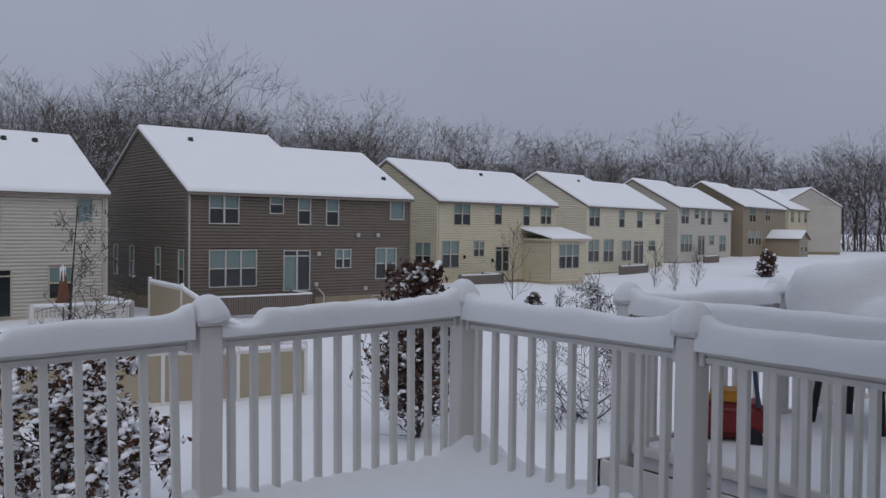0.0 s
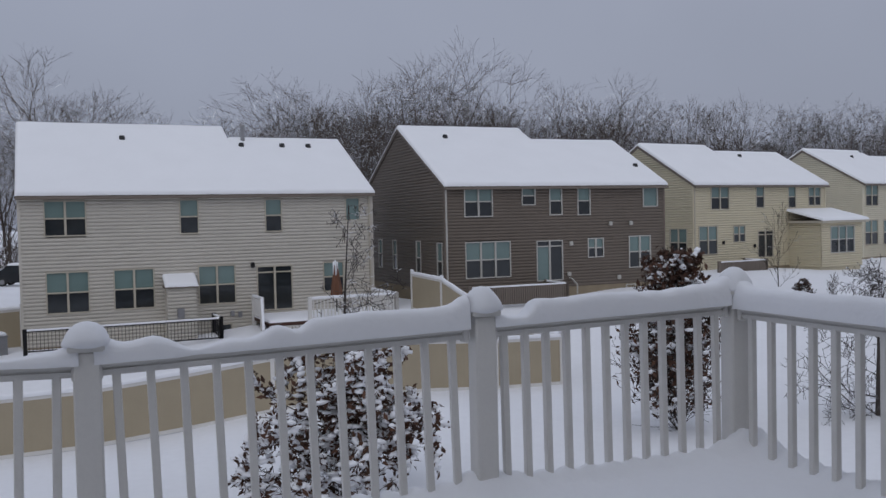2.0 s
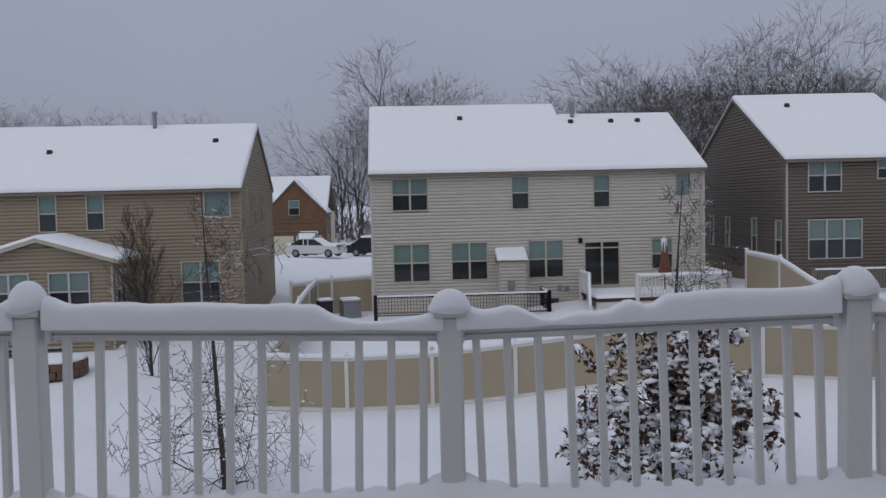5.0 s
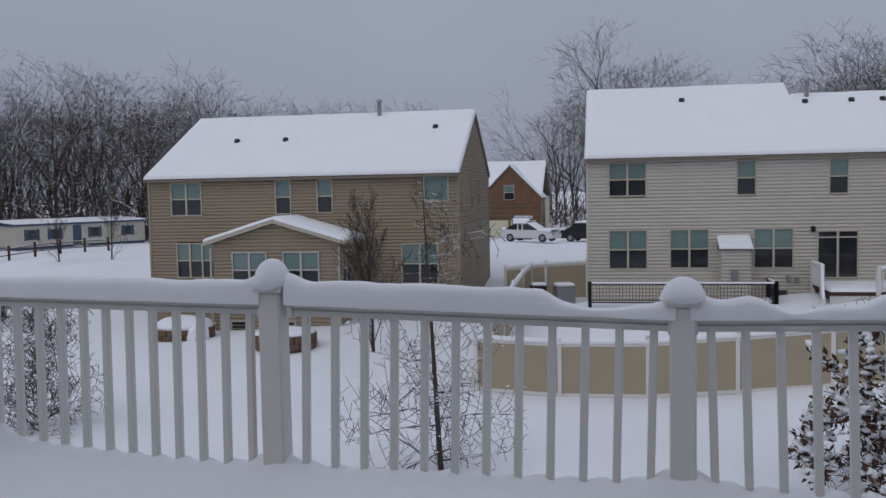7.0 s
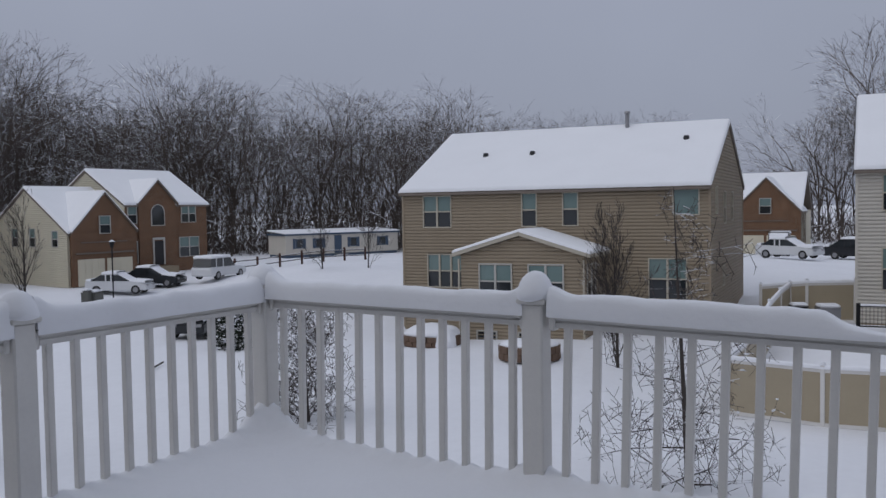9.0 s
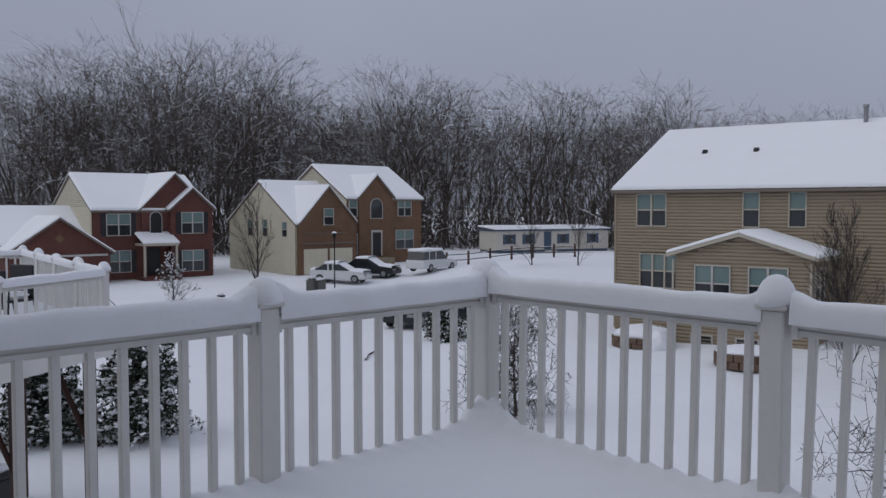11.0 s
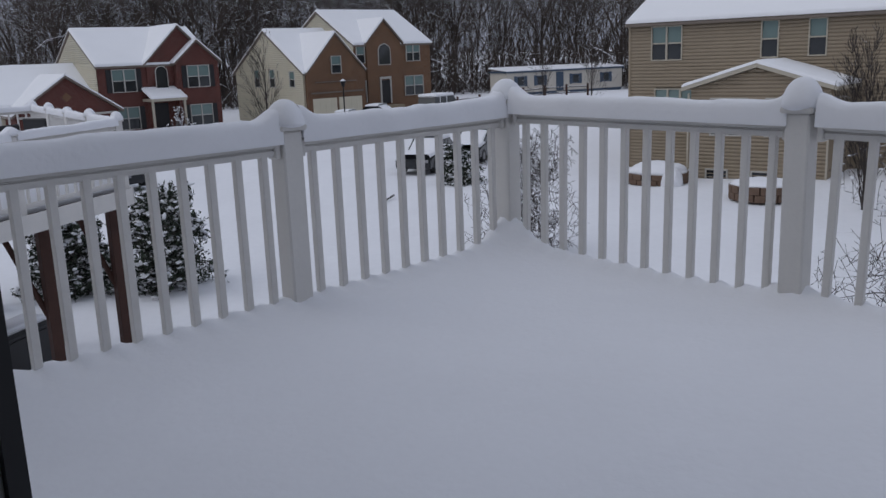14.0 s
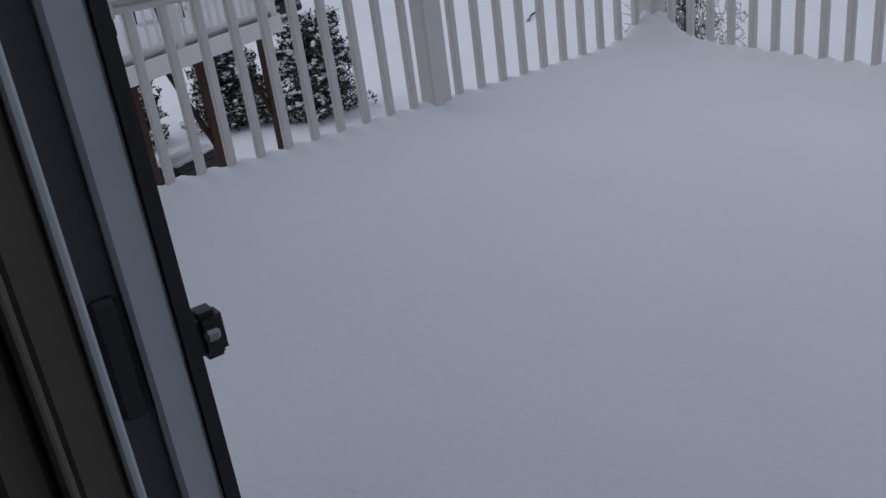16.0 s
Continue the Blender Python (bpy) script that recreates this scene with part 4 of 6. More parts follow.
def tree(name, label, x, y, height, seed, category="tree", levels=5, kids=(2, 2, 2, 2), spread=(0.4, 0.9), up=0.06, wiggle=0.12, radius=None, leaves=0, leaf_mat=None, leaf_zone=(0.1, 0.6), leaf_size=0.07, snow=0, trunk=0.85, group="yard trees", rmin=0.007, crown=0.5, head=1.0, reach=1.0):
    """A yard tree: trunk and limbs, twigs, dry leaves, and snow lodged among them."""
    z = ground_z(x, y)
    t = root(name, pose(x, y, z), label, category, group)
    segs = wood_tree(seed, height, levels, kids, spread, up, wiggle, radius, trunk, rmin, crown, head, reach)
    thick = [q for q in segs if q[2] > 0.028] or segs[:5]
    thin = [q for q in segs if q[2] <= 0.028] or segs[5:]
    v, f = tubes(thick, 6)
    part("trunk", mesh_np("trunk", v, f, BARK, True), BARK, t)
    v, f = tubes(thin, 3)
    tagged(part("crown", mesh_np("crown", v, f, BARK), BARK, t), kind="stuff")
    rng = np.random.default_rng(seed + 100)
    near = [q for q in thin if leaf_zone[0] * height < q[1][2] < leaf_zone[1] * height]
    if leaves and near:
        lv, lf = [], []
        for i in range(leaves):
            q = near[rng.integers(len(near))]
            c = np.array(q[0]) + (np.array(q[1]) - np.array(q[0])) * rng.uniform(0, 1.1) + rng.normal(0, leaf_size * 0.7, 3)
            a, b = rng.normal(0, 1, 3), rng.normal(0, 1, 3)
            a /= np.linalg.norm(a)
            b -= a * (a @ b)
            b /= np.linalg.norm(b)
            n = np.cross(a, b)
            s = leaf_size * rng.uniform(0.6, 1.3)
            k = len(lv)
            lv += [c - a * s, c + b * s * 0.45 + n * s * 0.2, c + a * s, c - b * s * 0.45 + n * s * 0.2]
            lf.append((k, k + 1, k + 2, k + 3))
        tagged(part("foliage", mesh_np("foliage", lv, lf, leaf_mat), leaf_mat, t, "dark foliage still on the branches"), kind="stuff")
    if snow:
        bm = bmesh.new()
        bmesh.ops.create_icosphere(bm, subdivisions=1, radius=1)
        bv = np.array([v.co[:] for v in bm.verts])
        bf = np.array([[v.index for v in f.verts] for f in bm.faces])
        bm.free()
        pool = near if near else thin
        sv, sf = [], []
        for i in range(snow):
            q = pool[rng.integers(len(pool))]
            c = np.array(q[0]) + (np.array(q[1]) - np.array(q[0])) * rng.uniform(0, 1) + np.array([0, 0, 0.02])
            s = leaf_size * rng.uniform(0.45, 1.35)
            d = np.array(q[1]) - np.array(q[0])
            d[2] *= 0.5
            d /= max(1e-6, np.linalg.norm(d))
            w = bv * (1 + rng.normal(0, 0.16, (len(bv), 1))) * np.array([s * 0.8, s * 0.8, s * 0.5])
            w = w + np.outer(w @ d, d) * 0.8
            sf.append(bf + len(sv) * len(bv))
            sv.append(w + c)
        tagged(part("lodged_snow", mesh_np("lodged_snow", np.concatenate(sv), np.concatenate(sf), SNOW, True), SNOW, t, "clumps of snow on the branches"), kind="stuff")
    return t


tree("oak_tree", "young oak with brown leaves and clumped snow", -14.83, 1.14, 6.6, 11, levels=4, kids=(7, 2, 2), spread=(1.0, 1.5), up=0.0, wiggle=0.10, crown=0.8, rmin=0.005, head=0.4, reach=0.66, leaves=5500, leaf_mat=LEAF_BROWN, leaf_zone=(0.06, 0.56), leaf_size=0.095, snow=2300, trunk=0.98, radius=0.075)
tree("oak_tree", "small brown-leaved tree heaped with snow", -16.05, 10.84, 5.0, 12, levels=4, kids=(8, 3, 2), spread=(0.45, 0.85), up=0.06, wiggle=0.10, crown=0.75, leaves=5200, leaf_mat=LEAF_BROWN, leaf_zone=(0.1, 1.0), leaf_size=0.10, snow=600, trunk=0.98, radius=0.06)
tree("bare_tree", "bare young tree with snow on its twigs", -15.33, -8.63, 6.8, 13, levels=4, kids=(5, 2, 1.5), spread=(1.15, 1.6), up=-0.01, wiggle=0.10, snow=300, leaf_zone=(0.06, 0.6), leaf_size=0.04, trunk=0.98, radius=0.075, rmin=0.007, crown=0.6, head=0.5, reach=0.68)
tree("bare_tree", "bare low tree with snowy drooping twigs", -16.26, -20.01, 3.9, 14, levels=4, kids=(6, 2, 2), spread=(0.8, 1.3), up=0.0, wiggle=0.14, snow=50, leaf_size=0.05, trunk=0.95, radius=0.06)
tree("bare_tree", "bare multi-branched tree beside the tan house", -27.81, -14.52, 6.4, 15, levels=4, kids=(3, 2, 2), spread=(0.3, 0.6), up=0.12, wiggle=0.10, trunk=0.8, radius=0.07)
tree("bare_tree", "bare upright ornamental tree by the drive", -32.3, -56.5, 8.2, 16, levels=5, kids=(3, 1, 1, 1), spread=(0.3, 0.6), up=0.12, wiggle=0.07, trunk=0.8, radius=0.11)
tree("ornamental_tree", "small bare tree dusted with snow on the lawn", -24.5, -54.3, 3.2, 17, levels=5, kids=(2, 2, 1, 1), spread=(0.5, 0.9), up=0.05, snow=160, leaf_size=0.06, leaf_zone=(0.3, 1), trunk=0.7, radius=0.06)
tree("bare_tree", "thin bare tree in front of the trailer", -48.2, -44.2, 5.4, 18, levels=5, kids=(2, 1, 1, 1), spread=(0.3, 0.6), up=0.1, trunk=0.8, radius=0.06)
tree("bare_tree", "thin bare tree in front of the trailer", -50.4, -41.6, 5.4, 19, levels=5, kids=(2, 1, 1, 1), spread=(0.3, 0.6), up=0.1, trunk=0.8, radius=0.06)
tree("bare_tree", "bare tree with long level snowy twigs", -14.42, 16.17, 4.5, 20, levels=4, kids=(4, 2, 2), spread=(0.9, 1.4), up=0.0, wiggle=0.13, snow=130, leaf_zone=(0.1, 1), leaf_size=0.05, trunk=0.98, radius=0.075, crown=0.7)
for i, (x, y, h) in enumerate(((-39.63, 49.08, 3.6), (-37.28, 48.53, 2.6), (-38.65, 52.8, 3.4), (-31.01, 30.84, 1.2), (-34, 30, 4.6))):
    tree("sapling", "thin bare sapling standing in the snow", x, y, h, 30 + i, levels=4, kids=(2, 1, 1), spread=(0.35, 0.7), up=0.08, trunk=0.85, radius=0.035, group="saplings")
tree("shrub", "dark red-brown shrub capped with snow", -42.29, 67.64, 2.6, 36, "shrub", levels=4, kids=(6, 3, 3), spread=(0.5, 1.1), leaves=2600, leaf_mat=LEAF_BROWN, leaf_zone=(0, 1), leaf_size=0.12, snow=100, trunk=0.9, radius=0.05, group="shrubs")
tree("shrub", "low dark shrub capped with snow", -30.35, 28.33, 1.0, 37, "shrub", levels=4, kids=(6, 3, 3), spread=(0.5, 1.1), leaves=700, leaf_mat=LEAF_BROWN, leaf_zone=(0, 1), leaf_size=0.07, snow=60, trunk=0.9, radius=0.03, group="shrubs")
for i, (x, y, h) in enumerate(((-7.6, -25.9, 3.0), (-5.5, -27.6, 2.5), (-2.6, -27.5, 2.0), (-24.6, -30.9, 1.9))):
    tree("evergreen_bush", "dense evergreen bush loaded with snow", x, y, h, 50 + i, "bush", levels=4, kids=(8, 2, 2), spread=(0.9, 1.4), up=0.02, leaves=9000, leaf_mat=LEAF_GREEN, leaf_zone=(0.0, 1.0), leaf_size=0.07, snow=1500, trunk=0.95, radius=0.06, group="evergreen bushes")
# additions to the houses


def front_gable(h, x0, x1, y0, y1, z0, eave, slope, wall, over=0.3, snow=True, title="front_gable", fascia=None):
    """A gable that faces -y: its wall from z0 up, and its two snowy slopes with the ridge along y."""
    mid_x, rise = (x0 + x1) / 2, slope * (x1 - x0) / 2
    pts = [(x0, z0), (x1, z0), (x1, eave), (mid_x, eave + rise), (x0, eave)]
    part(title, prism(pts, y0, y1), wall, h)
    for side in (-1, 1):
        ex = mid_x + side * ((x1 - x0) / 2 + over)
        ez = eave - slope * over
        prof = [(mid_x, eave + rise + 0.02), (ex, ez + 0.02), (ex, ez + 0.18), (mid_x, eave + rise + 0.18)]
        part("roof", prism(prof, y0 - over, y1), fascia or TRIM_BROWN, h, "roof edge under snow")
        if snow:
            v, f = snow_sheet(-(y1 + 0.0), -(y0 - over - 0.02), -((x1 - x0) / 2 + over), ez + 0.18, 0, eave + rise + 0.18, thick=0.13, seed=x0 + side, nx=8, ny=8)
            v = np.array(v)
            w = np.stack([mid_x + side * -v[:, 1], -v[:, 0], v[:, 2]], axis=1)
            part("roof_snow", mesh_np("roof_snow", w, f if side > 0 else f[:, ::-1], SNOW_ROOF, True), SNOW_ROOF, h)


# the sunroom behind the tan house
front_gable(tan_house, 4.62, 10.42, -3.2, 0.0, -0.6, 4.28, 0.297, SIDING_TAN, over=0.33, title="sunroom", fascia=TRIM_BEIGE)
v, f = siding(5.8, 0.3, 4.28, [(0.95, 2.35, 1.5, 1.5), (3.3, 2.35, 1.55, 1.5)], (2.9, 5.12))
part("sunroom_wall", mesh_np("sunroom_wall", v, f, SIDING_TAN), SIDING_TAN, tan_house, at=pose(4.62, -3.22, 0))
for wx, ww in ((0.95, 1.5), (3.3, 1.55)):
    window(tan_house, pose(4.62 + wx, -3.26, 2.35), ww, 1.5, 2, TRIM)
for wx in (0.8, 2.8):
    window(tan_house, pose(4.62 + wx, -3.26, 0.35), 0.9, 0.45, "vent", TRIM)
for dx in (4.54, 10.42):
    part("downspout", rounded(boxes((dx - 0.04, dx + 0.04, -3.34, -3.26, 0.2, 4.1)), 0.01), TRIM_BEIGE, tan_house)
window(tan_house, pose(10.42, -2.8, 2.35, 0, 0, 90), 1.3, 1.5, 2, TRIM)

# the bay of the yellow house, with a shed roof
v, f = siding(4.2, 0.35, 3.35, [(0.95, 1.34, 2.37, 1.75)])
part("bay_wall", mesh_np("bay_wall", v, f, SIDING_YELLOW), SIDING_YELLOW, yellow_house, at=pose(9.0, -2.6, 0))
v, f = siding(2.6, 0.35, 3.35)
part("bay_wall", mesh_np("bay_wall", v, f, SIDING_YELLOW), SIDING_YELLOW, yellow_house, at=pose(9.0, 0, 0, 0, 0, -90))
part("bay_core", boxes((9.05, 13.15, -2.5, 0.1, -1.2, 3.35)), SIDING_YELLOW, yellow_house)
window(yellow_house, pose(9.95, -2.6, 1.34), 2.37, 1.75, 3, TRIM)
part("bay_roof", prism([(8.7, 3.35), (13.5, 3.35), (13.5, 3.5), (8.7, 3.5)], -2.95, 0.0), TRIM_BEIGE, yellow_house)
v, f = snow_sheet(8.7, 13.5, -2.98, 3.5, 0.0, 4.2, seed=3)
part("roof_snow", mesh_np("roof_snow", v, f, SNOW_ROOF, True), SNOW_ROOF, yellow_house)

# chimney box, meters, lamps and vents on the walls
part("chimney_box", boxes((5.80, 7.05, -0.75, 0.0, 0.1, 2.45)), SIDING_WHITE, white_house, "boxed-out fireplace bay")
v, f = siding(1.25, 0.1, 2.45)
part("chimney_siding", mesh_np("chimney_siding", v, f, SIDING_WHITE), SIDING_WHITE, white_house, at=pose(5.80, -0.76, 0))
part("chimney_roof", boxes((5.70, 7.15, -0.9, 0.0, 2.45, 2.53)), TRIM_BROWN, white_house)
v, f = snow_sheet(5.70, 7.15, -0.92, 2.50, 0.0, 2.95, thick=0.12, seed=8, nx=6, ny=5)
part("roof_snow", mesh_np("roof_snow", v, f, SNOW_ROOF, True), SNOW_ROOF, white_house)
part("flue_cover", rounded(boxes((6.2, 6.5, -0.95, -0.76, 1.1, 1.55)), 0.03, 2), GREY_METAL, white_house, "grey metal vent cover")
for lx, lz in ((9.75, 3.3), (9.1, 1.05), (8.75, 1.1)):
    part("wall_lamp", rounded(boxes((lx - 0.09, lx + 0.09, -0.2, -0.03, lz - 0.13, lz + 0.13)), 0.03, 2), BLACK_METAL if lz > 3 else GREY_METAL, white_house)
for lx, lz in ((7.15, 2.75), (9.6, 3.75), (10.9, 3.75), (10.1, 0.85), (7.0, 1.15)):
    part("wall_vent", rounded(boxes((lx - 0.11, lx + 0.11, -0.15, -0.03, lz - 0.11, lz + 0.11)), 0.03, 2), TRIM, brown_house, "small white wall vent")
part("vent_pipe", tube_mesh("vent_pipe", [(7.0, -0.1, 0.95), (7.0, -0.3, 0.95), (7.35, -0.3, 0.6), (7.35, -0.3, 0.1)], 0.04, TRIM), TRIM, brown_house, "white plastic vent pipe")
for lx, lz in ((5.5, 1.9), (2.6, 2.2)):
    part("wall_lamp", rounded(boxes((lx - 0.09, lx + 0.09, -0.16, -0.03, lz - 0.12, lz + 0.12)), 0.03, 2), BLACK_METAL, yellow_house)


# brick-fronted houses
def shutters(h, x, y, z, w, hh):
    for a in (x - 0.48, x + w + 0.08):
        part("shutter", boxes((a, a + 0.4, y - 0.06, y - 0.005, z - 0.05, z + hh + 0.05)), BLACK, h, "dark shutter")


def arched_window(h, x, y, z, w, hh):
    n = 10
    pts = [(0, 0), (w, 0), (w, hh - w / 2)] + [(w / 2 + w / 2 * math.cos(math.pi * i / n), hh - w / 2 + w / 2 * math.sin(math.pi * i / n)) for i in range(1, n)] + [(0, hh - w / 2)]
    fr = [(w / 2 + (px - w / 2) * 1.14, hh / 2 + (pz - hh / 2) * 1.08) for px, pz in pts]
    ob = part("window", prism(fr, -0.04, 0.0), TRIM, h, "arched window", pose(x, y, z))
    part("pane", prism(pts, -0.06, -0.03), PANE_DARK, ob)


def garage_door(h, x, y, w, hh):
    d = part("garage_door", boxes((x, x + w, y - 0.05, y, 0, hh)), SIDING_CREAM, h, "pale panelled garage door")
    for i in range(4):
        for j in range(4):
            a, b = x + 0.08 + i * (w - 0.08) / 4, 0.08 + j * (hh - 0.05) / 4
            part("panel", boxes((a, a + (w - 0.4) / 4, y - 0.07, y - 0.05, b, b + hh / 4 - 0.12)), SIDING_CREAM, d)


def brick_house(name, label, x, y, turn, base, brick, main=True):
    """Garage block with a brick gable in front of a pale gable-ended side, and a taller main block beside it, a step higher up."""
    h = root(name, pose(x, y, base, 0, 0, turn), label, "house", "houses of the street")
    part("garage_block", boxes((0, 6.2, 0.05, 10.5, -1.5, 4.4)), SIDING_CREAM, h)
    holes = [(3.2, 3.2, 0.7, 1.4), (5.6, 3.2, 0.7, 1.4), (8.6, 3.2, 0.7, 1.2)]
    v, f = siding(10.5, 0, 4.4, holes, (5.0, 8.0))
    part("side_wall", mesh_np("side_wall", v, f, SIDING_CREAM), SIDING_CREAM, h, "ivory siding", pose(-0.02, 10.5, 0, 0, 0, -90))
    for wx, wz, ww, wh in holes:
        window(h, pose(-0.02, 10.5 - wx, wz, 0, 0, -90), ww, wh, 1, TRIM)
    gable_roof(h, -0.15, 6.3, 0, 5.4, 10.6, 4.4, 0.66, seed=31)
    front_gable(h, 0.2, 6.2, -0.35, 4.9, 0, 4.3, 1.02, brick, over=0.14)
    part("brick_wall", boxes((0.05, 6.2, -0.40, -0.35, 0, 4.3)), brick, h)
    garage_door(h, 0.55, -0.40, 2.45, 2.15)
    garage_door(h, 3.25, -0.40, 2.45, 2.15)
    part("band", boxes((0.4, 5.9, -0.5, -0.40, 2.55, 2.68)), TRIM_BROWN, h, "brick ledge with snow")
    part("band", boxes((0.9, 5.2, -0.48, -0.40, 3.45, 3.53)), TRIM_BROWN, h)
    window(h, pose(2.65, -0.45, 4.2), 0.95, 1.35, 1, TRIM)
    if not main:
        return h
    part("main_block", boxes((6.2, 15.2, 1.0, 10.5, -1.5, 6.6)), SIDING_CREAM, h)
    part("brick_wall", boxes((6.2, 15.2, 0.9, 1.0, 0, 6.6)), brick, h)
    gable_roof(h, 6.0, 15.4, 1.0, 6.0, 11.0, 6.6, 0.60, seed=33)
    v, f = siding(10.0, 4.4, 6.6, (), (5.0, 9.6))
    part("side_wall", mesh_np("side_wall", v, f, SIDING_CREAM), SIDING_CREAM, h, at=pose(6.18, 11.0, 0, 0, 0, -90))
    front_gable(h, 7.4, 11.4, 0.7, 5.6, 0, 6.6, 0.95, brick, over=0.2)
    arched_window(h, 8.75, 0.68, 4.7, 1.3, 1.75)
    part("door", boxes((8.9, 9.9, 0.62, 0.7, 1.2, 3.3)), BLACK, h, "dark front door")
    part("door_trim", boxes((8.75, 8.9, 0.6, 0.7, 1.2, 3.4)), TRIM, h)
    part("door_trim", boxes((9.9, 10.05, 0.6, 0.7, 1.2, 3.4)), TRIM, h)
    part("door_trim", boxes((8.75, 10.05, 0.6, 0.7, 3.4, 3.6)), TRIM, h)
    for wx, wz, ww, wh in ((12.2, 4.9, 1.6, 1.5), (11.9, 1.8, 2.2, 1.7)):
        window(h, pose(wx, 0.85, wz), ww, wh, 2, TRIM)
    window(h, pose(6.4, 0.85, 4.9), 0.85, 1.45, 1, TRIM)
    window(h, pose(6.4, 0.85, 1.5), 0.85, 1.8, 1, TRIM)
    part("step", boxes((8.4, 10.5, -0.6, 0.7, -0.3, 1.1)), CONCRETE, h)
    return h


def red_house(x, y, turn, base):
    h = root("red_brick_house", pose(x, y, base, 0, 0, turn), "dark red brick house with snowy gables and a porch", "house", "houses of the street")
    # low garage wing
    part("garage_block", boxes((0, 7.4, 1.6, 11, -1.5, 3.0)), SIDING_CREAM, h)
    v, f = siding(9.4, 0, 3.0, (), (4.5, 5.7))
    part("side_wall", mesh_np("side_wall", v, f, SIDING_CREAM), SIDING_CREAM, h, "ivory siding", pose(-0.02, 11, 0, 0, 0, -90))
    gable_roof(h, -0.1, 7.1, 1.6, 6.3, 11, 3.0, 0.57, seed=41)
    front_gable(h, 0.3, 7.6, -1.2, 4.6, 0, 2.3, 0.68, BRICK_RED)
    part("band", boxes((0.5, 7.4, -1.32, -1.2, 2.05, 2.2)), TRIM, h, "pale ledge with snow")
    part("brick_diamond", prism([(3.95, 3.05), (4.3, 3.4), (3.95, 3.75), (3.6, 3.4)], -1.24, -1.2), BRICK_TAN, h)
    # main block
    part("main_block", boxes((7.0, 16.6, 1.0, 10.5, -1.5, 5.6)), SIDING_CREAM, h)
    part("brick_wall", boxes((7.0, 16.6, 0.9, 1.0, 0, 5.6)), BRICK_RED, h)
    gable_roof(h, 6.85, 16.75, 1.0, 6.0, 11.0, 5.6, 0.56, seed=43)
    v, f = siding(10.0, 3.0, 5.6, (), (5.0, 8.4))
    part("side_wall", mesh_np("side_wall", v, f, SIDING_CREAM), SIDING_CREAM, h, at=pose(6.98, 11.0, 0, 0, 0, -90))
    front_gable(h, 10.8, 16.3, 0.75, 6.0, 4.0, 5.6, 0.98, BRICK_RED, over=0.25)
    front_gable(h, 13.0, 16.6, 0.2, 4.5, 0, 5.55, 0.88, BRICK_RED, over=0.25)
    for wx, wz, ww, wy in ((8.1, 3.5, 1.8, 0.9), (13.9, 3.6, 1.8, 0.2), (8.1, 0.6, 1.8, 0.9), (13.9, 0.5, 1.8, 0.2)):
        window(h, pose(wx, wy - 0.05, wz), ww, 1.65, 2, TRIM)
        shutters(h, wx, wy, wz, ww, 1.65)
    arched_window(h, 11.5, 0.72, 3.6, 0.9, 1.7)
    part("door", boxes((11.2, 12.3, 0.8, 0.88, 0.3, 2.45)), BLACK, h, "dark front door")
    # porch
    part("porch_roof", boxes((10.3, 13.2, -0.9, 0.9, 2.65, 2.85)), TRIM_BEIGE, h)
    v, f = snow_sheet(10.25, 13.25, -0.95, 2.85, 0.9, 3.6, thick=0.14, seed=7, nx=6, ny=5)
    part("roof_snow", mesh_np("roof_snow", v, f, SNOW_ROOF, True), SNOW_ROOF, h)
    for px in (10.45, 13.05):
        part("porch_post", boxes((px - 0.08, px + 0.08, -0.8, -0.64, 0.2, 2.65)), TRIM_BEIGE, h)
    part("step", boxes((10.3, 13.2, -1.2, 0.9, -0.3, 0.22)), BRICK_RED, h)
    return h


red_house(-19.6, -70.1, 173.4, -4.2)
brick_house("tan_brick_house", "tan brick house with an ivory side and snowy gables", -41.1, -63.7, 177.7, -4.2, BRICK_TAN)
brick_house("tan_brick_house", "tan brick house with a garage beyond the parked cars", -82.0, -21.8, 93, -3.6, BRICK_TAN, False)


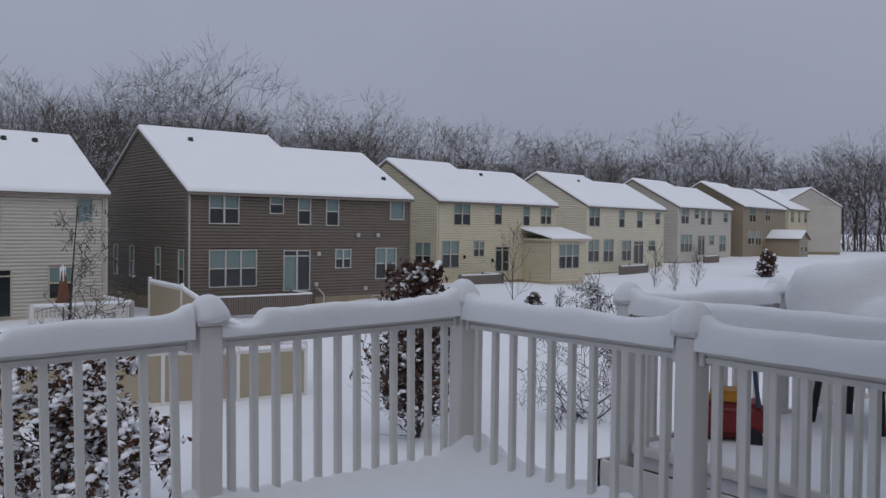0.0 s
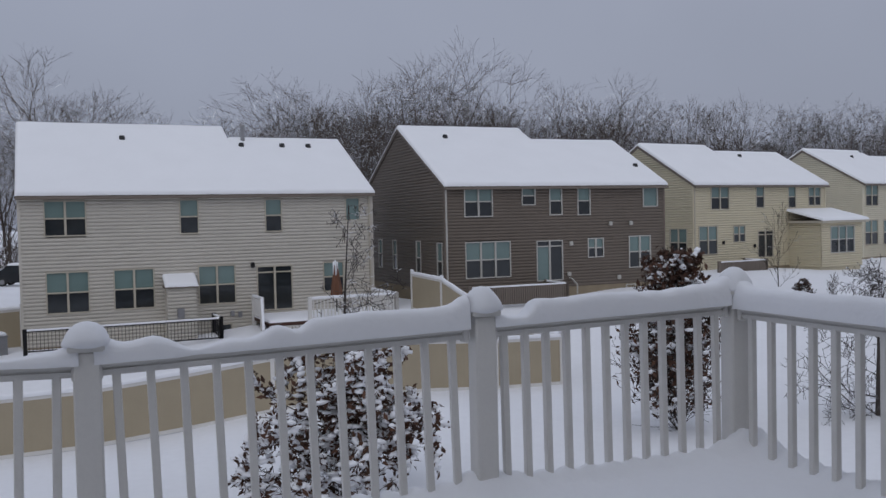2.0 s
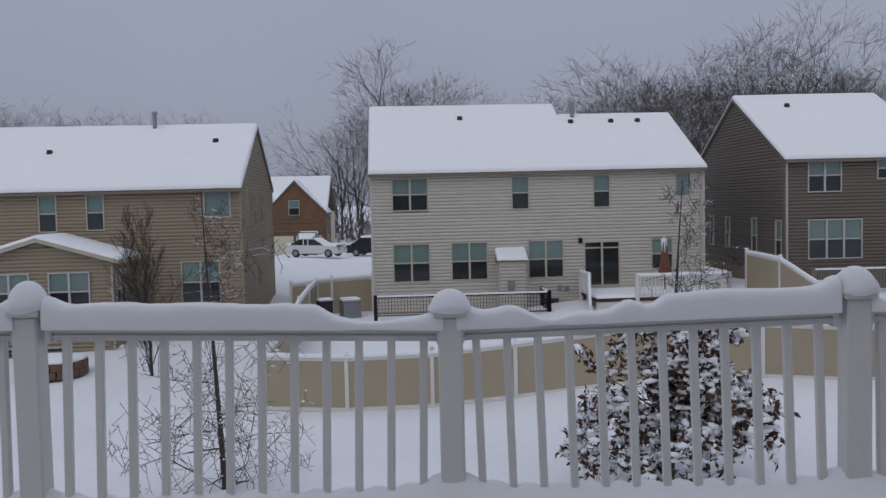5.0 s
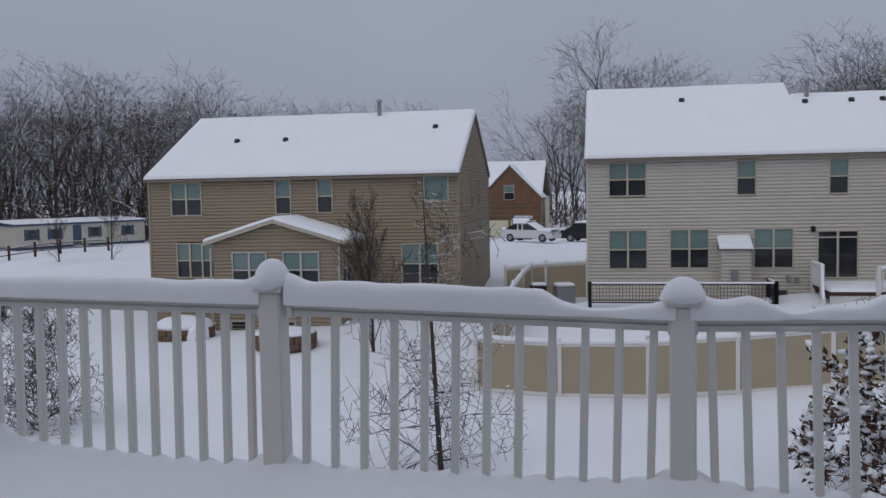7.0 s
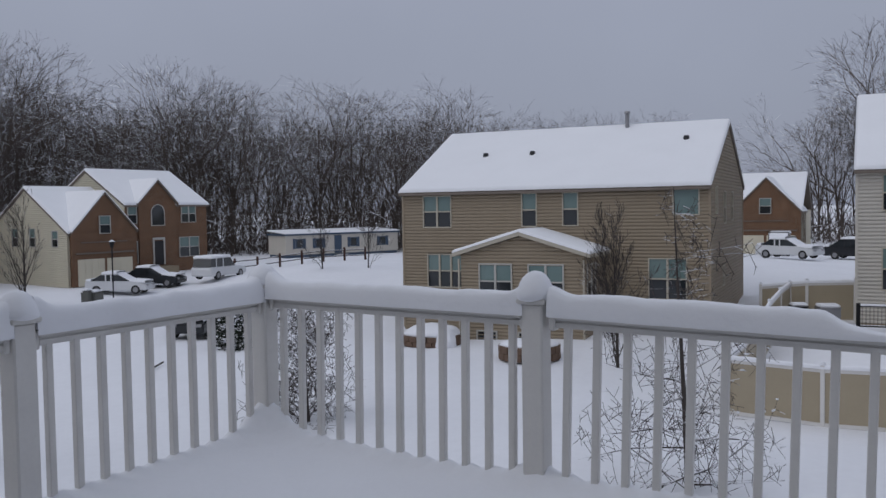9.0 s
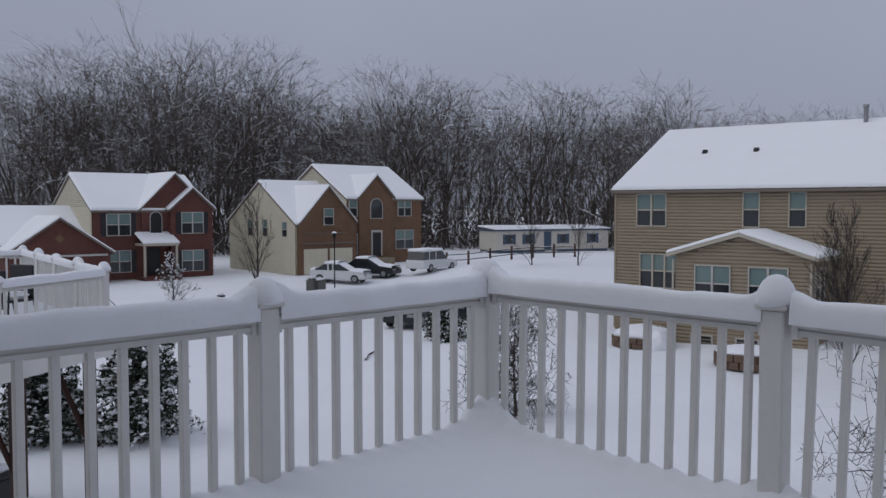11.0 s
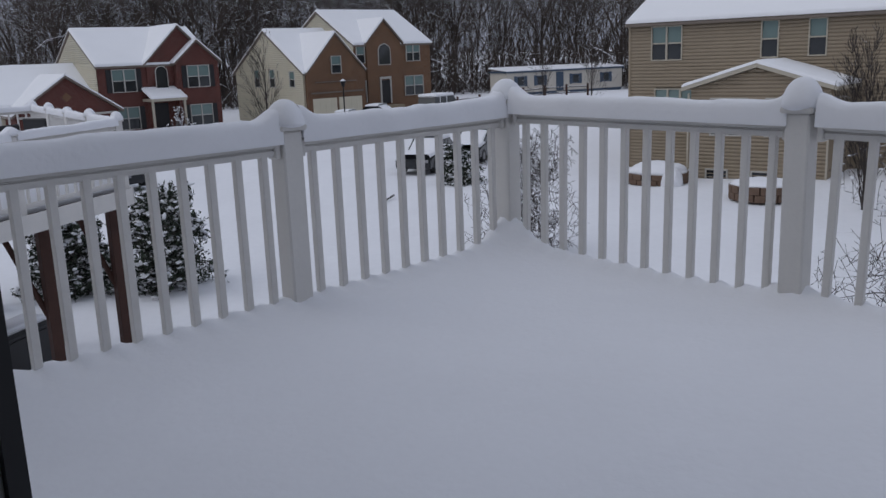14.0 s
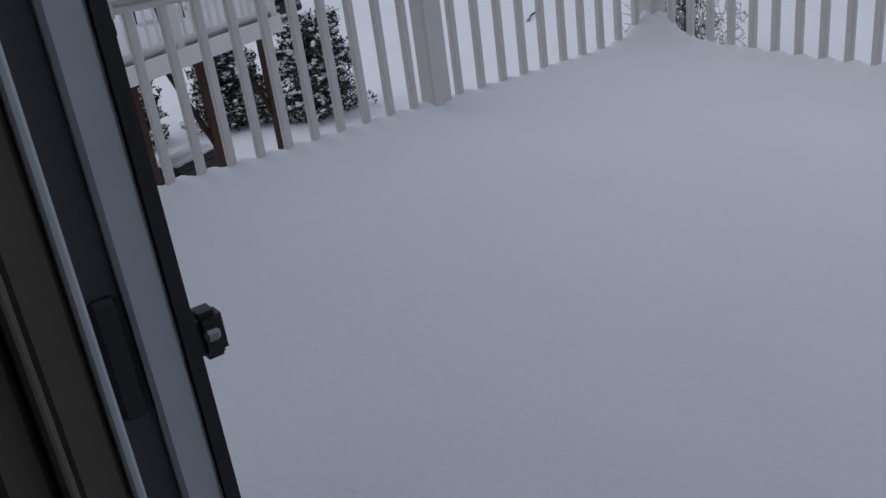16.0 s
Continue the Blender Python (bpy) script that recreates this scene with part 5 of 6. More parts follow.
# fences
def fence(label, points, height=1.75, panel_mat=VINYL_BEIGE, bay=2.75):
    t = root("fence", pose(0, 0, 0), label, "fence", "yard fences")
    for (ax, ay), (bx, by) in zip(points[:-1], points[1:]):
        n = max(1, round(math.hypot(bx - ax, by - ay) / bay))
        turn = math.degrees(math.atan2(by - ay, bx - ax))
        step = math.hypot(bx - ax, by - ay) / n
        for i in range(n + 1):
            x, y = ax + (bx - ax) * i / n, ay + (by - ay) * i / n
            z = ground_z(x, y)
            p = part("post", rounded(boxes((-0.065, 0.065, -0.065, 0.065, -0.3, height + 0.10)), 0.01), VINYL, t, at=pose(x, y, z, 0, 0, turn))
            part("cap", rounded(boxes((-0.08, 0.08, -0.08, 0.08, height + 0.10, height + 0.20)), 0.03, 2), SNOW, p, "cap of snow")
            if i < n:
                x2, y2 = ax + (bx - ax) * (i + 1) / n, ay + (by - ay) * (i + 1) / n
                z2 = ground_z(x2, y2)
                sh = Matrix(((1, 0, 0, 0), (0, 1, 0, 0), ((z2 - z) / step, 0, 1, 0), (0, 0, 0, 1)))
                m = pose(x, y, z, 0, 0, turn) @ sh
                for title, items, mat in (("panel", (0.06, step - 0.06, -0.02, 0.02, 0.0, height - 0.12), panel_mat), ("rail", (0.06, step - 0.06, -0.035, 0.035, height - 0.12, height), VINYL),
                                          ("rail", (0.06, step - 0.06, -0.035, 0.035, -0.02, 0.10), VINYL)):
                    bm = boxes(items)
                    bmesh.ops.transform(bm, matrix=sh, verts=bm.verts[:])
                    part(title, bm, mat, t, at=pose(x, y, z, 0, 0, turn))
                me = snow_ridge(step, lambda u: 0.12, half=0.07, seed=x + y, base=height)
                me.transform(sh)
                ob = part("fence_snow", me, SNOW, t, "snow lying on the fence", pose(x, y, z, 0, 0, turn))
    return t


fence("beige panel fence with white posts, capped with snow", [(-24.6, -9.8), (-24.4, -4.2), (-24.2, 1.2), (-24.6, 11.8)])
fence("beige panel side fence with snow on top", [(-24.6, -9.8), (-37.6, -9.9)])
fence("beige panel fence between two yards", [(-24.6, 11.8), (-36.6, 10.1)])
fence("beige panel gate beside the cream house", [(-38.0, -11.2), (-38.2, -7.3)], bay=1.95)
# neighbouring decks
def side_deck(label, x0, x1, y0, y1, z, bays_x, bays_y, legs, near_first=True):
    """A raised deck with railings on its front (x0) and on both sides."""
    d = root("neighbour_deck", pose(0, 0, 0), label, "deck", "neighbouring decks")
    part("floor", boxes((x0 - 0.1, x1, y0 - 0.1, y1 + 0.1, z - 0.05, z)), WOOD_DARK, d)
    part("fascia", boxes((x0 - 0.12, x1, y0 - 0.13, y0 - 0.1, z - 0.35, z + 0.03), (x0 - 0.12, x1, y1 + 0.1, y1 + 0.13, z - 0.35, z + 0.03), (x0 - 0.13, x0 - 0.1, y0 - 0.13, y1 + 0.13, z - 0.35, z + 0.03)), VINYL, d, "white edge board")
    part("beam", boxes((x0 + 0.5, x0 + 0.62, y0, y1, z - 0.55, z - 0.3)), WOOD_DARK, d)
    xs = [x0 + (x1 - x0) * i / bays_x for i in range(bays_x + 1)]
    ys = [y0 + (y1 - y0) * i / bays_y for i in range(bays_y + 1)]
    for i, x in enumerate(xs[:-1]):
        for y in (y0, y1):
            post(d, x, y, i + int(y), z)
            section(d, (x, y), (xs[i + 1], y), 10, steady(0.10), x + y, z)
    for i, y in enumerate(ys):
        if 0 < i < bays_y:
            post(d, x0, y, i, z)
        if i < bays_y:
            section(d, (x0, y), (x0, ys[i + 1]), 12, steady(0.10), y, z)
    v, f = snow_sheet(0, x1 - x0, 0, 0, y1 - y0, 0.0, thick=0.15, seed=z, nx=20, ny=30)
    v = np.array(v) + np.array([x0, y0, z])
    tagged(new("neighbour_deck_snow", mesh_np("neighbour_deck_snow", v, f, SNOW, True)), "snow covering the neighbouring deck floor", "snow", kind="stuff")
    for lx, ly in legs:
        g = ground_z(lx, ly)
        leg = part("leg", rounded(boxes((lx - 0.075, lx + 0.075, ly - 0.075, ly + 0.075, g - 0.2, z - 0.3)), 0.008), WOOD_DARK, d, "dark brown timber leg")
        part("brace", tube_mesh("brace", [(lx, ly, z - 1.5), (lx, ly + (0.9 if ly < (y0 + y1) / 2 else -0.9), z - 0.5)], 0.055, WOOD_DARK, 4), WOOD_DARK, leg)
    return d


def path_deck(label, pts, z, bays, legs):
    """A raised deck whose railing follows the corner points."""
    d = root("neighbour_deck", pose(0, 0, 0), label, "deck", "neighbouring decks")
    part("floor", prism_up([*pts, (4.6, pts[-1][1]), (4.6, pts[0][1])], z - 0.05, z), WOOD_DARK, d)
    v = snow_top([*pts, (4.6, pts[-1][1]), (4.6, pts[0][1])], z)
    tagged(new("neighbour_deck_snow", v), "snow covering the neighbouring deck floor", "snow", kind="stuff")
    for (a, b), n in zip(zip(pts[:-1], pts[1:]), bays):
        turn, length = math.degrees(math.atan2(b[1] - a[1], b[0] - a[0])), math.hypot(b[0] - a[0], b[1] - a[1])
        part("fascia", boxes((0, length, -0.13, -0.10, -0.22, 0.03)), VINYL, d, "white edge board", pose(a[0], a[1], z, 0, 0, turn))
        part("beam", boxes((0.1, length, 0.25, 0.37, -0.20, -0.06)), WOOD_DARK, d, at=pose(a[0], a[1], z, 0, 0, turn))
        for i in range(n):
            p = (a[0] + (b[0] - a[0]) * i / n, a[1] + (b[1] - a[1]) * i / n)
            q = (a[0] + (b[0] - a[0]) * (i + 1) / n, a[1] + (b[1] - a[1]) * (i + 1) / n)
            post(d, *p, i, z)
            section(d, p, q, 11, steady(0.10), p[0] + p[1], z)
    for lx, ly in legs:
        g = ground_z(lx, ly)
        leg = part("leg", rounded(boxes((lx - 0.075, lx + 0.075, ly - 0.075, ly + 0.075, g - 0.2, z - 0.3)), 0.008), WOOD_DARK, d, "dark brown timber leg")
        part("brace", tube_mesh("brace", [(lx, ly, z - 1.7), (lx + 0.42, ly - 0.4, z - 0.3)], 0.055, WOOD_DARK, 4), WOOD_DARK, leg)
    return d


def prism_up(pts, z0, z1):
    bm = prism([(x, y) for x, y in pts], z0, z1)
    for v in bm.verts:
        v.co = (v.co.x, v.co.z, v.co.y)
    bmesh.ops.recalc_face_normals(bm, faces=bm.faces[:])
    return bm


def snow_top(pts, z):
    bm = prism_up(pts, z + 0.005, z + 0.16)
    bmesh.ops.bevel(bm, geom=bm.edges[:], offset=0.05, segments=3, affect="EDGES")
    return mesh_of("neighbour_deck_snow", bm, SNOW, True)


path_deck("raised neighbouring deck with white railing and dark legs", [(3.7, -13.3), (-2.1, -16.55), (-3.55, -23.4), (4.5, -24.4)], -0.5, (3, 4, 4), [(-2.05, -17.0), (-0.62, -16.1), (0.65, -15.4), (-3.3, -23.0)])
side_deck("neighbouring deck with white railing close beside", 0.22, 3.9, 1.0, 7.6, 0.0, 2, 4, [(0.7, 1.4), (0.7, 4.3), (0.7, 7.2)])
side_deck("farther deck with white railing and snow heaps", 0.1, 3.9, 9.6, 16.0, 0.15, 2, 4, [(0.6, 10.0), (0.6, 15.6)])


def mound(x, y, z, rx, ry, rz, seed, name, label, lumps=0.25):
    """A heap of snow over something low."""
    bm = bmesh.new()
    bmesh.ops.create_icosphere(bm, subdivisions=4, radius=1)
    for v in bm.verts:
        n = 1 + lumps * noise.noise(v.co * 1.6 + Vector((seed, 0, 0))) + 0.3 * lumps * noise.noise(v.co * 4 + Vector((seed, 3, 0)))
        v.co = (v.co.x * rx * n, v.co.y * ry * n, max(v.co.z, -0.12) * rz * n)
    ob = new(name, mesh_of(name, bm, SNOW, True))
    ob.matrix_basis = pose(x, y, z)
    tagged(ob, label, "snow")


def patio_table(x, y, z, r, label):
    t = root("patio_table", pose(x, y, z), label, "table")
    bm = bmesh.new()
    bmesh.ops.create_cone(bm, cap_ends=True, segments=28, radius1=r, radius2=r, depth=0.05)
    bmesh.ops.translate(bm, verts=bm.verts[:], vec=(0, 0, 0.70))
    part("tabletop", bm, BLACK, t)
    for i in range(4):
        a = math.pi / 4 + i * math.pi / 2
        part("leg", tube_mesh("leg", [(0.75 * r * math.cos(a), 0.75 * r * math.sin(a), 0.0), (0.55 * r * math.cos(a), 0.55 * r * math.sin(a), 0.68)], 0.025, BLACK), BLACK, t)
    return t


patio_table(0.85, 2.75, 0.02, 0.5, "black patio table buried under snow")
mound(0.85, 2.75, 0.76, 0.64, 0.60, 0.54, 3, "table_snow", "big rounded heap of snow on the patio table", 0.34)
mound(1.55, 2.55, 0.62, 0.34, 0.30, 0.30, 8, "chair_snow", "small heap of snow on a patio chair", 0.2)


def patio_chair(x, y, z, turn, label):
    c = root("patio_chair", pose(x, y, z, 0, 0, turn), label, "chair", "patio chairs")
    part("seat", rounded(boxes((-0.26, 0.26, -0.25, 0.25, 0.40, 0.44)), 0.015), BLACK, c)
    part("backrest", rounded(boxes((-0.26, 0.26, 0.22, 0.26, 0.44, 0.98)), 0.015), BLACK, c)
    for lx in (-0.24, 0.24):
        part("armrest", tube_mesh("armrest", [(lx, 0.24, 0.66), (lx, -0.22, 0.66), (lx, -0.26, 0.0)], 0.016, BLACK), BLACK, c)
        part("leg", tube_mesh("leg", [(lx, 0.24, 0.44), (lx, 0.32, 0.0)], 0.016, BLACK), BLACK, c)
    part("seat_snow", rounded(boxes((-0.24, 0.24, -0.23, 0.21, 0.44, 0.56)), 0.05, 3), SNOW, c, "snow on the seat")
    return c


patio_chair(1.55, 2.55, 0.05, 200, "black patio chair with snow on its seat")
for x, y, r in ((-0.7, -17.6, 20), (0.5, -17.1, 200), (-1.5, -18.6, 110), (0.9, -18.2, 60)):
    patio_chair(x, y, -0.42, r, "black patio chair standing in the snow")


def toy_car(x, y, z):
    t = root("toy_car", pose(x, y, z, 0, 0, 35) @ Matrix.Scale(0.8, 4), "red and yellow plastic ride-on toy car with snow", "toy")
    part("body", rounded(boxes((-0.36, 0.36, -0.2, 0.2, 0.10, 0.38)), 0.06, 3), RED_PLASTIC, t, "red plastic shell")
    part("seat", rounded(boxes((-0.1, 0.2, -0.15, 0.15, 0.36, 0.47)), 0.03, 2), YELLOW_PLASTIC, t, "yellow seat")
    for px in (-0.28, 0.28):
        for py in (-0.16, 0.16):
            part("roof_post", tube_mesh("roof_post", [(px, py, 0.36), (px * 0.8, py, 0.80)], 0.018, BLUE_TRIM), BLUE_TRIM, t)
            w = bmesh.new()
            bmesh.ops.create_cone(w, cap_ends=True, segments=16, radius1=0.1, radius2=0.1, depth=0.06)
            bmesh.ops.rotate(w, verts=w.verts[:], cent=(0, 0, 0), matrix=Matrix.Rotation(radians(90), 3, "X"))
            part("wheel", w, BLACK, t, at=pose(px * 0.8, py * 1.25, 0.10))
    part("roof", rounded(boxes((-0.28, 0.28, -0.19, 0.19, 0.80, 0.84)), 0.015), YELLOW_PLASTIC, t)
    part("roof_snow", rounded(boxes((-0.29, 0.29, -0.20, 0.20, 0.84, 1.0)), 0.07, 3), SNOW, t)


toy_car(0.5, 1.6, 0.10)


# the cream house's back deck and its stair rails
def low_rail(name, label, pts, z, height, mat, gap, thick=0.02, snow=0.06, cap=0.03):
    t = root(name, pose(0, 0, 0), label, "railing")
    for (ax, ay, az), (bx, by, bz) in zip(pts[:-1], pts[1:]):
        length, turn = math.hypot(bx - ax, by - ay), math.degrees(math.atan2(by - ay, bx - ax))
        sh = Matrix(((1, 0, 0, 0), (0, 1, 0, 0), ((bz - az) / length, 0, 1, 0), (0, 0, 0, 1)))
        m = pose(ax, ay, az, 0, 0, turn)
        for title, items, mt in (("top_rail", (0, length, -0.04, 0.04, height - 0.06, height), mat), ("bottom_rail", (0, length, -0.03, 0.03, 0.08, 0.13), mat)):
            bm = boxes(items)
            bmesh.ops.transform(bm, matrix=sh, verts=bm.verts[:])
            part(title, bm, mt, t, at=m)
        n = max(2, int(length / gap))
        bal = mesh_of("baluster", boxes((-thick / 2, thick / 2, -thick / 2, thick / 2, 0.1, height - 0.04)), mat)
        for i in range(n + 1):
            part("baluster", bal, mat, t, at=m @ pose(length * i / n, 0, (bz - az) * i / n))
        for u in (0, length):
            part("post", boxes((-0.05 - cap, 0.05 + cap, -0.05 - cap, 0.05 + cap, -0.6, height + 0.08)), mat, t, at=m @ pose(u, 0, (bz - az) * u / length))
        me = snow_ridge(length, lambda u: snow, half=0.06, seed=ax + ay, base=height)
        me.transform(sh)
        part("rail_snow", me, SNOW, t, "snow on the rail", m)
    return t


def on_house(h, x, y, z):
    p = h.matrix_basis @ Vector((x, y, z))
    return (p.x, p.y, p.z)


WH = white_house
low_rail("stair_rail", "black metal rail round the basement steps", [on_house(WH, 0.1, -1.9, 0.15), on_house(WH, 7.9, -1.9, 0.15), on_house(WH, 7.9, -0.1, 0.15)], 0, 0.95, BLACK_METAL, 0.14, 0.018)
wd = root("back_deck", pose(0, 0, 0), "low timber deck with snow behind the cream house", "deck", "neighbouring decks")
part("floor", boxes((9.7, 15.6, -3.4, -0.05, 0.75, 0.90)), WOOD_DARK, wd, at=WH.matrix_basis)
part("skirt", boxes((9.7, 15.6, -3.36, -3.3, -0.5, 0.75)), VINYL, wd, at=WH.matrix_basis)
v, f = snow_sheet(9.7, 15.6, -3.4, 0.9, -0.05, 0.9, thick=0.12, seed=6)
part("deck_snow", mesh_np("deck_snow", v, f, SNOW, True), SNOW, wd, at=WH.matrix_basis)
low_rail("white_railing", "white railing with snow round the low deck", [on_house(WH, 11.5, -3.4, 0.9), on_house(WH, 15.6, -3.4, 0.9), on_house(WH, 15.6, -0.1, 0.9)], 0, 0.95, VINYL, 0.16, 0.05, 0.1)
low_rail("white_railing", "white stair railing heaped with snow", [on_house(WH, 9.7, -0.3, 0.9), on_house(WH, 9.7, -2.0, 0.9), on_house(WH, 9.2, -4.4, -0.3)], 0, 0.95, VINYL, 0.16, 0.05, 0.1)
umb = root("patio_umbrella", pose(*on_house(WH, 13.3, -1.6, 0.9)), "closed rust-coloured patio umbrella topped with snow", "umbrella")
part("pole", tube_mesh("pole", [(0, 0, 0), (0, 0, 2.45)], 0.025, BLACK_METAL), BLACK_METAL, umb)
bm = bmesh.new()
bmesh.ops.create_cone(bm, cap_ends=True, segments=14, radius1=0.26, radius2=0.06, depth=1.5)
for vv in bm.verts:
    k = 1 + 0.25 * math.sin(math.atan2(vv.co.y, vv.co.x) * 5)
    vv.co.x, vv.co.y = vv.co.x * k, vv.co.y * k
part("canopy", bm, CLOTH_RUST, umb, "folded rust canvas", pose(0, 0, 1.65))
part("canopy_snow", mesh_of("canopy_snow", rounded(boxes((-0.12, 0.12, -0.14, 0.10, 1.75, 2.55)), 0.09, 3), SNOW, True), SNOW, umb)

BH = brown_house
low_rail("stair_rail", "dark timber rail round the basement steps", [on_house(BH, 0.3, -2.2, -0.1), on_house(BH, 5.6, -2.2, -0.1), on_house(BH, 5.6, -0.1, -0.1)], 0, 0.95, TRIM_BROWN, 0.12, 0.09)
low_rail("stair_rail", "dark timber rail by the yellow house", [on_house(yellow_house, 0.2, -2.0, 0.1), on_house(yellow_house, 4.4, -2.0, 0.1), on_house(yellow_house, 4.4, -0.2, 0.1)], 0, 0.95, TRIM_BROWN, 0.12, 0.09)
low_rail("stair_rail", "dark timber rail by the ivory house", [on_house(ivory_house, 2.5, -2.0, 0.1), on_house(ivory_house, 7.6, -2.0, 0.1), on_house(ivory_house, 7.6, -0.2, 0.1)], 0, 0.95, TRIM_BROWN, 0.12, 0.09)
low_rail("stair_rail", "dark timber rail by the off-white house", [on_house(pale_house, 2.5, -2.0, 0.1), on_house(pale_house, 6.6, -2.0, 0.1)], 0, 0.95, TRIM_BROWN, 0.12, 0.09)
# sunroom of the far tan house
front_gable(far_house, 9.2, 13.2, -4.2, 0.0, -0.5, 2.6, 0.45, SIDING_TAN, title="sunroom")
for wx in (9.6, 11.6):
    window(far_house, pose(wx, -4.2, 0.9), 1.2, 1.5, 1, TRIM)


# vehicles
def car(x, y, turn, paint, label, length=4.6, width=1.8, height=1.5, boxy=False, snow=True):
    c = root("car", pose(x, y, ground_z(x, y) + 0.05, 0, 0, turn), label, "car", "parked cars")
    L, H = length / 2, height
    low = [(-L, 0.35), (-L + 0.05, 0.28), (L - 0.05, 0.28), (L, 0.38), (L - 0.02, 0.72), (L - 0.5, 0.85), (L * 0.45, 0.95), (-L + 0.1, 1.0), (-L, 0.85)]
    if boxy:
        cab = [(L * 0.42, 0.93), (L * 0.12, H), (-L + 0.25, H), (-L + 0.06, 0.98)]
    else:
        cab = [(L * 0.45, 0.94), (L * 0.02, H), (-L * 0.45, H), (-L * 0.82, 1.0)]
    body = prism(low, -width / 2, width / 2)
    rounded(body, 0.05, 2)
    part("body", mesh_of("body", body, paint, False), paint, c)
    cabin = prism(cab, -width / 2 + 0.12, width / 2 - 0.12)
    part("cabin", cabin, PANE_DARK, c, "dark glass cabin")
    roof = prism([(cab[1][0] + 0.08, H - 0.06), (cab[1][0], H + 0.01), (cab[2][0], H + 0.01), (cab[2][0] - 0.08, H - 0.06)], -width / 2 + 0.10, width / 2 - 0.10)
    part("roof", roof, paint, c)
    for k in (0.25, 0.62):
        px = cab[2][0] + (cab[1][0] - cab[2][0]) * k
        for sy in (-1, 1):
            part("pillar", boxes((px - 0.05, px + 0.05, sy * (width / 2 - 0.12) - 0.012, sy * (width / 2 - 0.12) + 0.012, 0.95, H)), paint, c)
    for wx in (-L * 0.62, L * 0.64):
        for sy in (-1, 1):
            w = bmesh.new()
            bmesh.ops.create_cone(w, cap_ends=True, segments=20, radius1=0.33, radius2=0.33, depth=0.22)
            bmesh.ops.rotate(w, verts=w.verts[:], cent=(0, 0, 0), matrix=Matrix.Rotation(radians(90), 3, "X"))
            wheel = part("wheel", w, TYRE, c, at=pose(wx, sy * (width / 2 - 0.1), 0.33))
            r = bmesh.new()
            bmesh.ops.create_cone(r, cap_ends=True, segments=14, radius1=0.2, radius2=0.2, depth=0.24)
            bmesh.ops.rotate(r, verts=r.verts[:], cent=(0, 0, 0), matrix=Matrix.Rotation(radians(90), 3, "X"))
            part("rim", r, GREY_METAL, wheel)
    for sy in (-0.6, 0.6):
        part("headlight", rounded(boxes((L - 0.08, L + 0.01, sy - 0.2, sy + 0.2, 0.58, 0.72)), 0.02), GREY_METAL, c)
    if snow:
        for a, b, z0, z1, wy in ((cab[2][0] - 0.05, cab[1][0] + 0.05, H, H, width / 2 - 0.08), (L * 0.43, L - 0.12, 0.93, 0.82, width / 2 - 0.05), (-L + 0.05, cab[3][0] + 0.05, 0.98, 1.0, width / 2 - 0.05)):
            if b - a > 0.25:
                v, f = snow_sheet(-wy, wy, 0, 0, b - a, z1 - z0, thick=0.16, seed=a, nx=8, ny=8)
                v = np.array(v)
                w = np.stack([a + v[:, 1], v[:, 0], v[:, 2] + z0], axis=1)
                part("snow_cover", mesh_np("snow_cover", w, f[:, ::-1], SNOW, True), SNOW, c, "snow on the car")
        for p, q in ((cab[0], cab[1]),):
            v, f = snow_sheet(-width / 2 + 0.2, width / 2 - 0.2, 0, 0, math.hypot(p[0] - q[0], p[1] - q[1]), 0.0, thick=0.07, seed=3, nx=6, ny=6)
            v = np.array(v)
            k = math.hypot(p[0] - q[0], p[1] - q[1])
            w = np.stack([p[0] + (q[0] - p[0]) * v[:, 1] / k + 0.5 * v[:, 2], v[:, 0], p[1] + (q[1] - p[1]) * v[:, 1] / k + v[:, 2]], axis=1)
            part("snow_cover", mesh_np("snow_cover", w, f, SNOW, True), SNOW, c)
    return c


car(-40.6, -57.2, 118, CAR_WHITE, "white car covered with snow on the drive")
car(-44.0, -57.4, 112, CAR_DARK, "black car half covered with snow on the drive")
car(-47.6, -54.0, 190, CAR_WHITE, "white estate car with snow on its roof", 4.9, 1.85, 1.7, True)
car(-27.2, -35.3, 25, CAR_DARK, "dark car under snow at the kerb")
car(-31.5, -36.0, 25, CAR_DARK, "dark car under snow at the kerb")
car(-67.5, -14.4, 70, CAR_WHITE, "white saloon car parked beyond the gate", 4.7, 1.8, 1.5)
car(-76.5, -16.6, 5, CAR_WHITE, "white van buried in snow on the drive", 5.0, 1.9, 1.9, True)
car(-72.0, -9.9, 75, CAR_DARK, "dark pick-up covered with snow", 5.0, 1.9, 1.6)
car(-14.5, -44.0, 100, CAR_DARK, "dark car nose beyond the neighbouring deck")


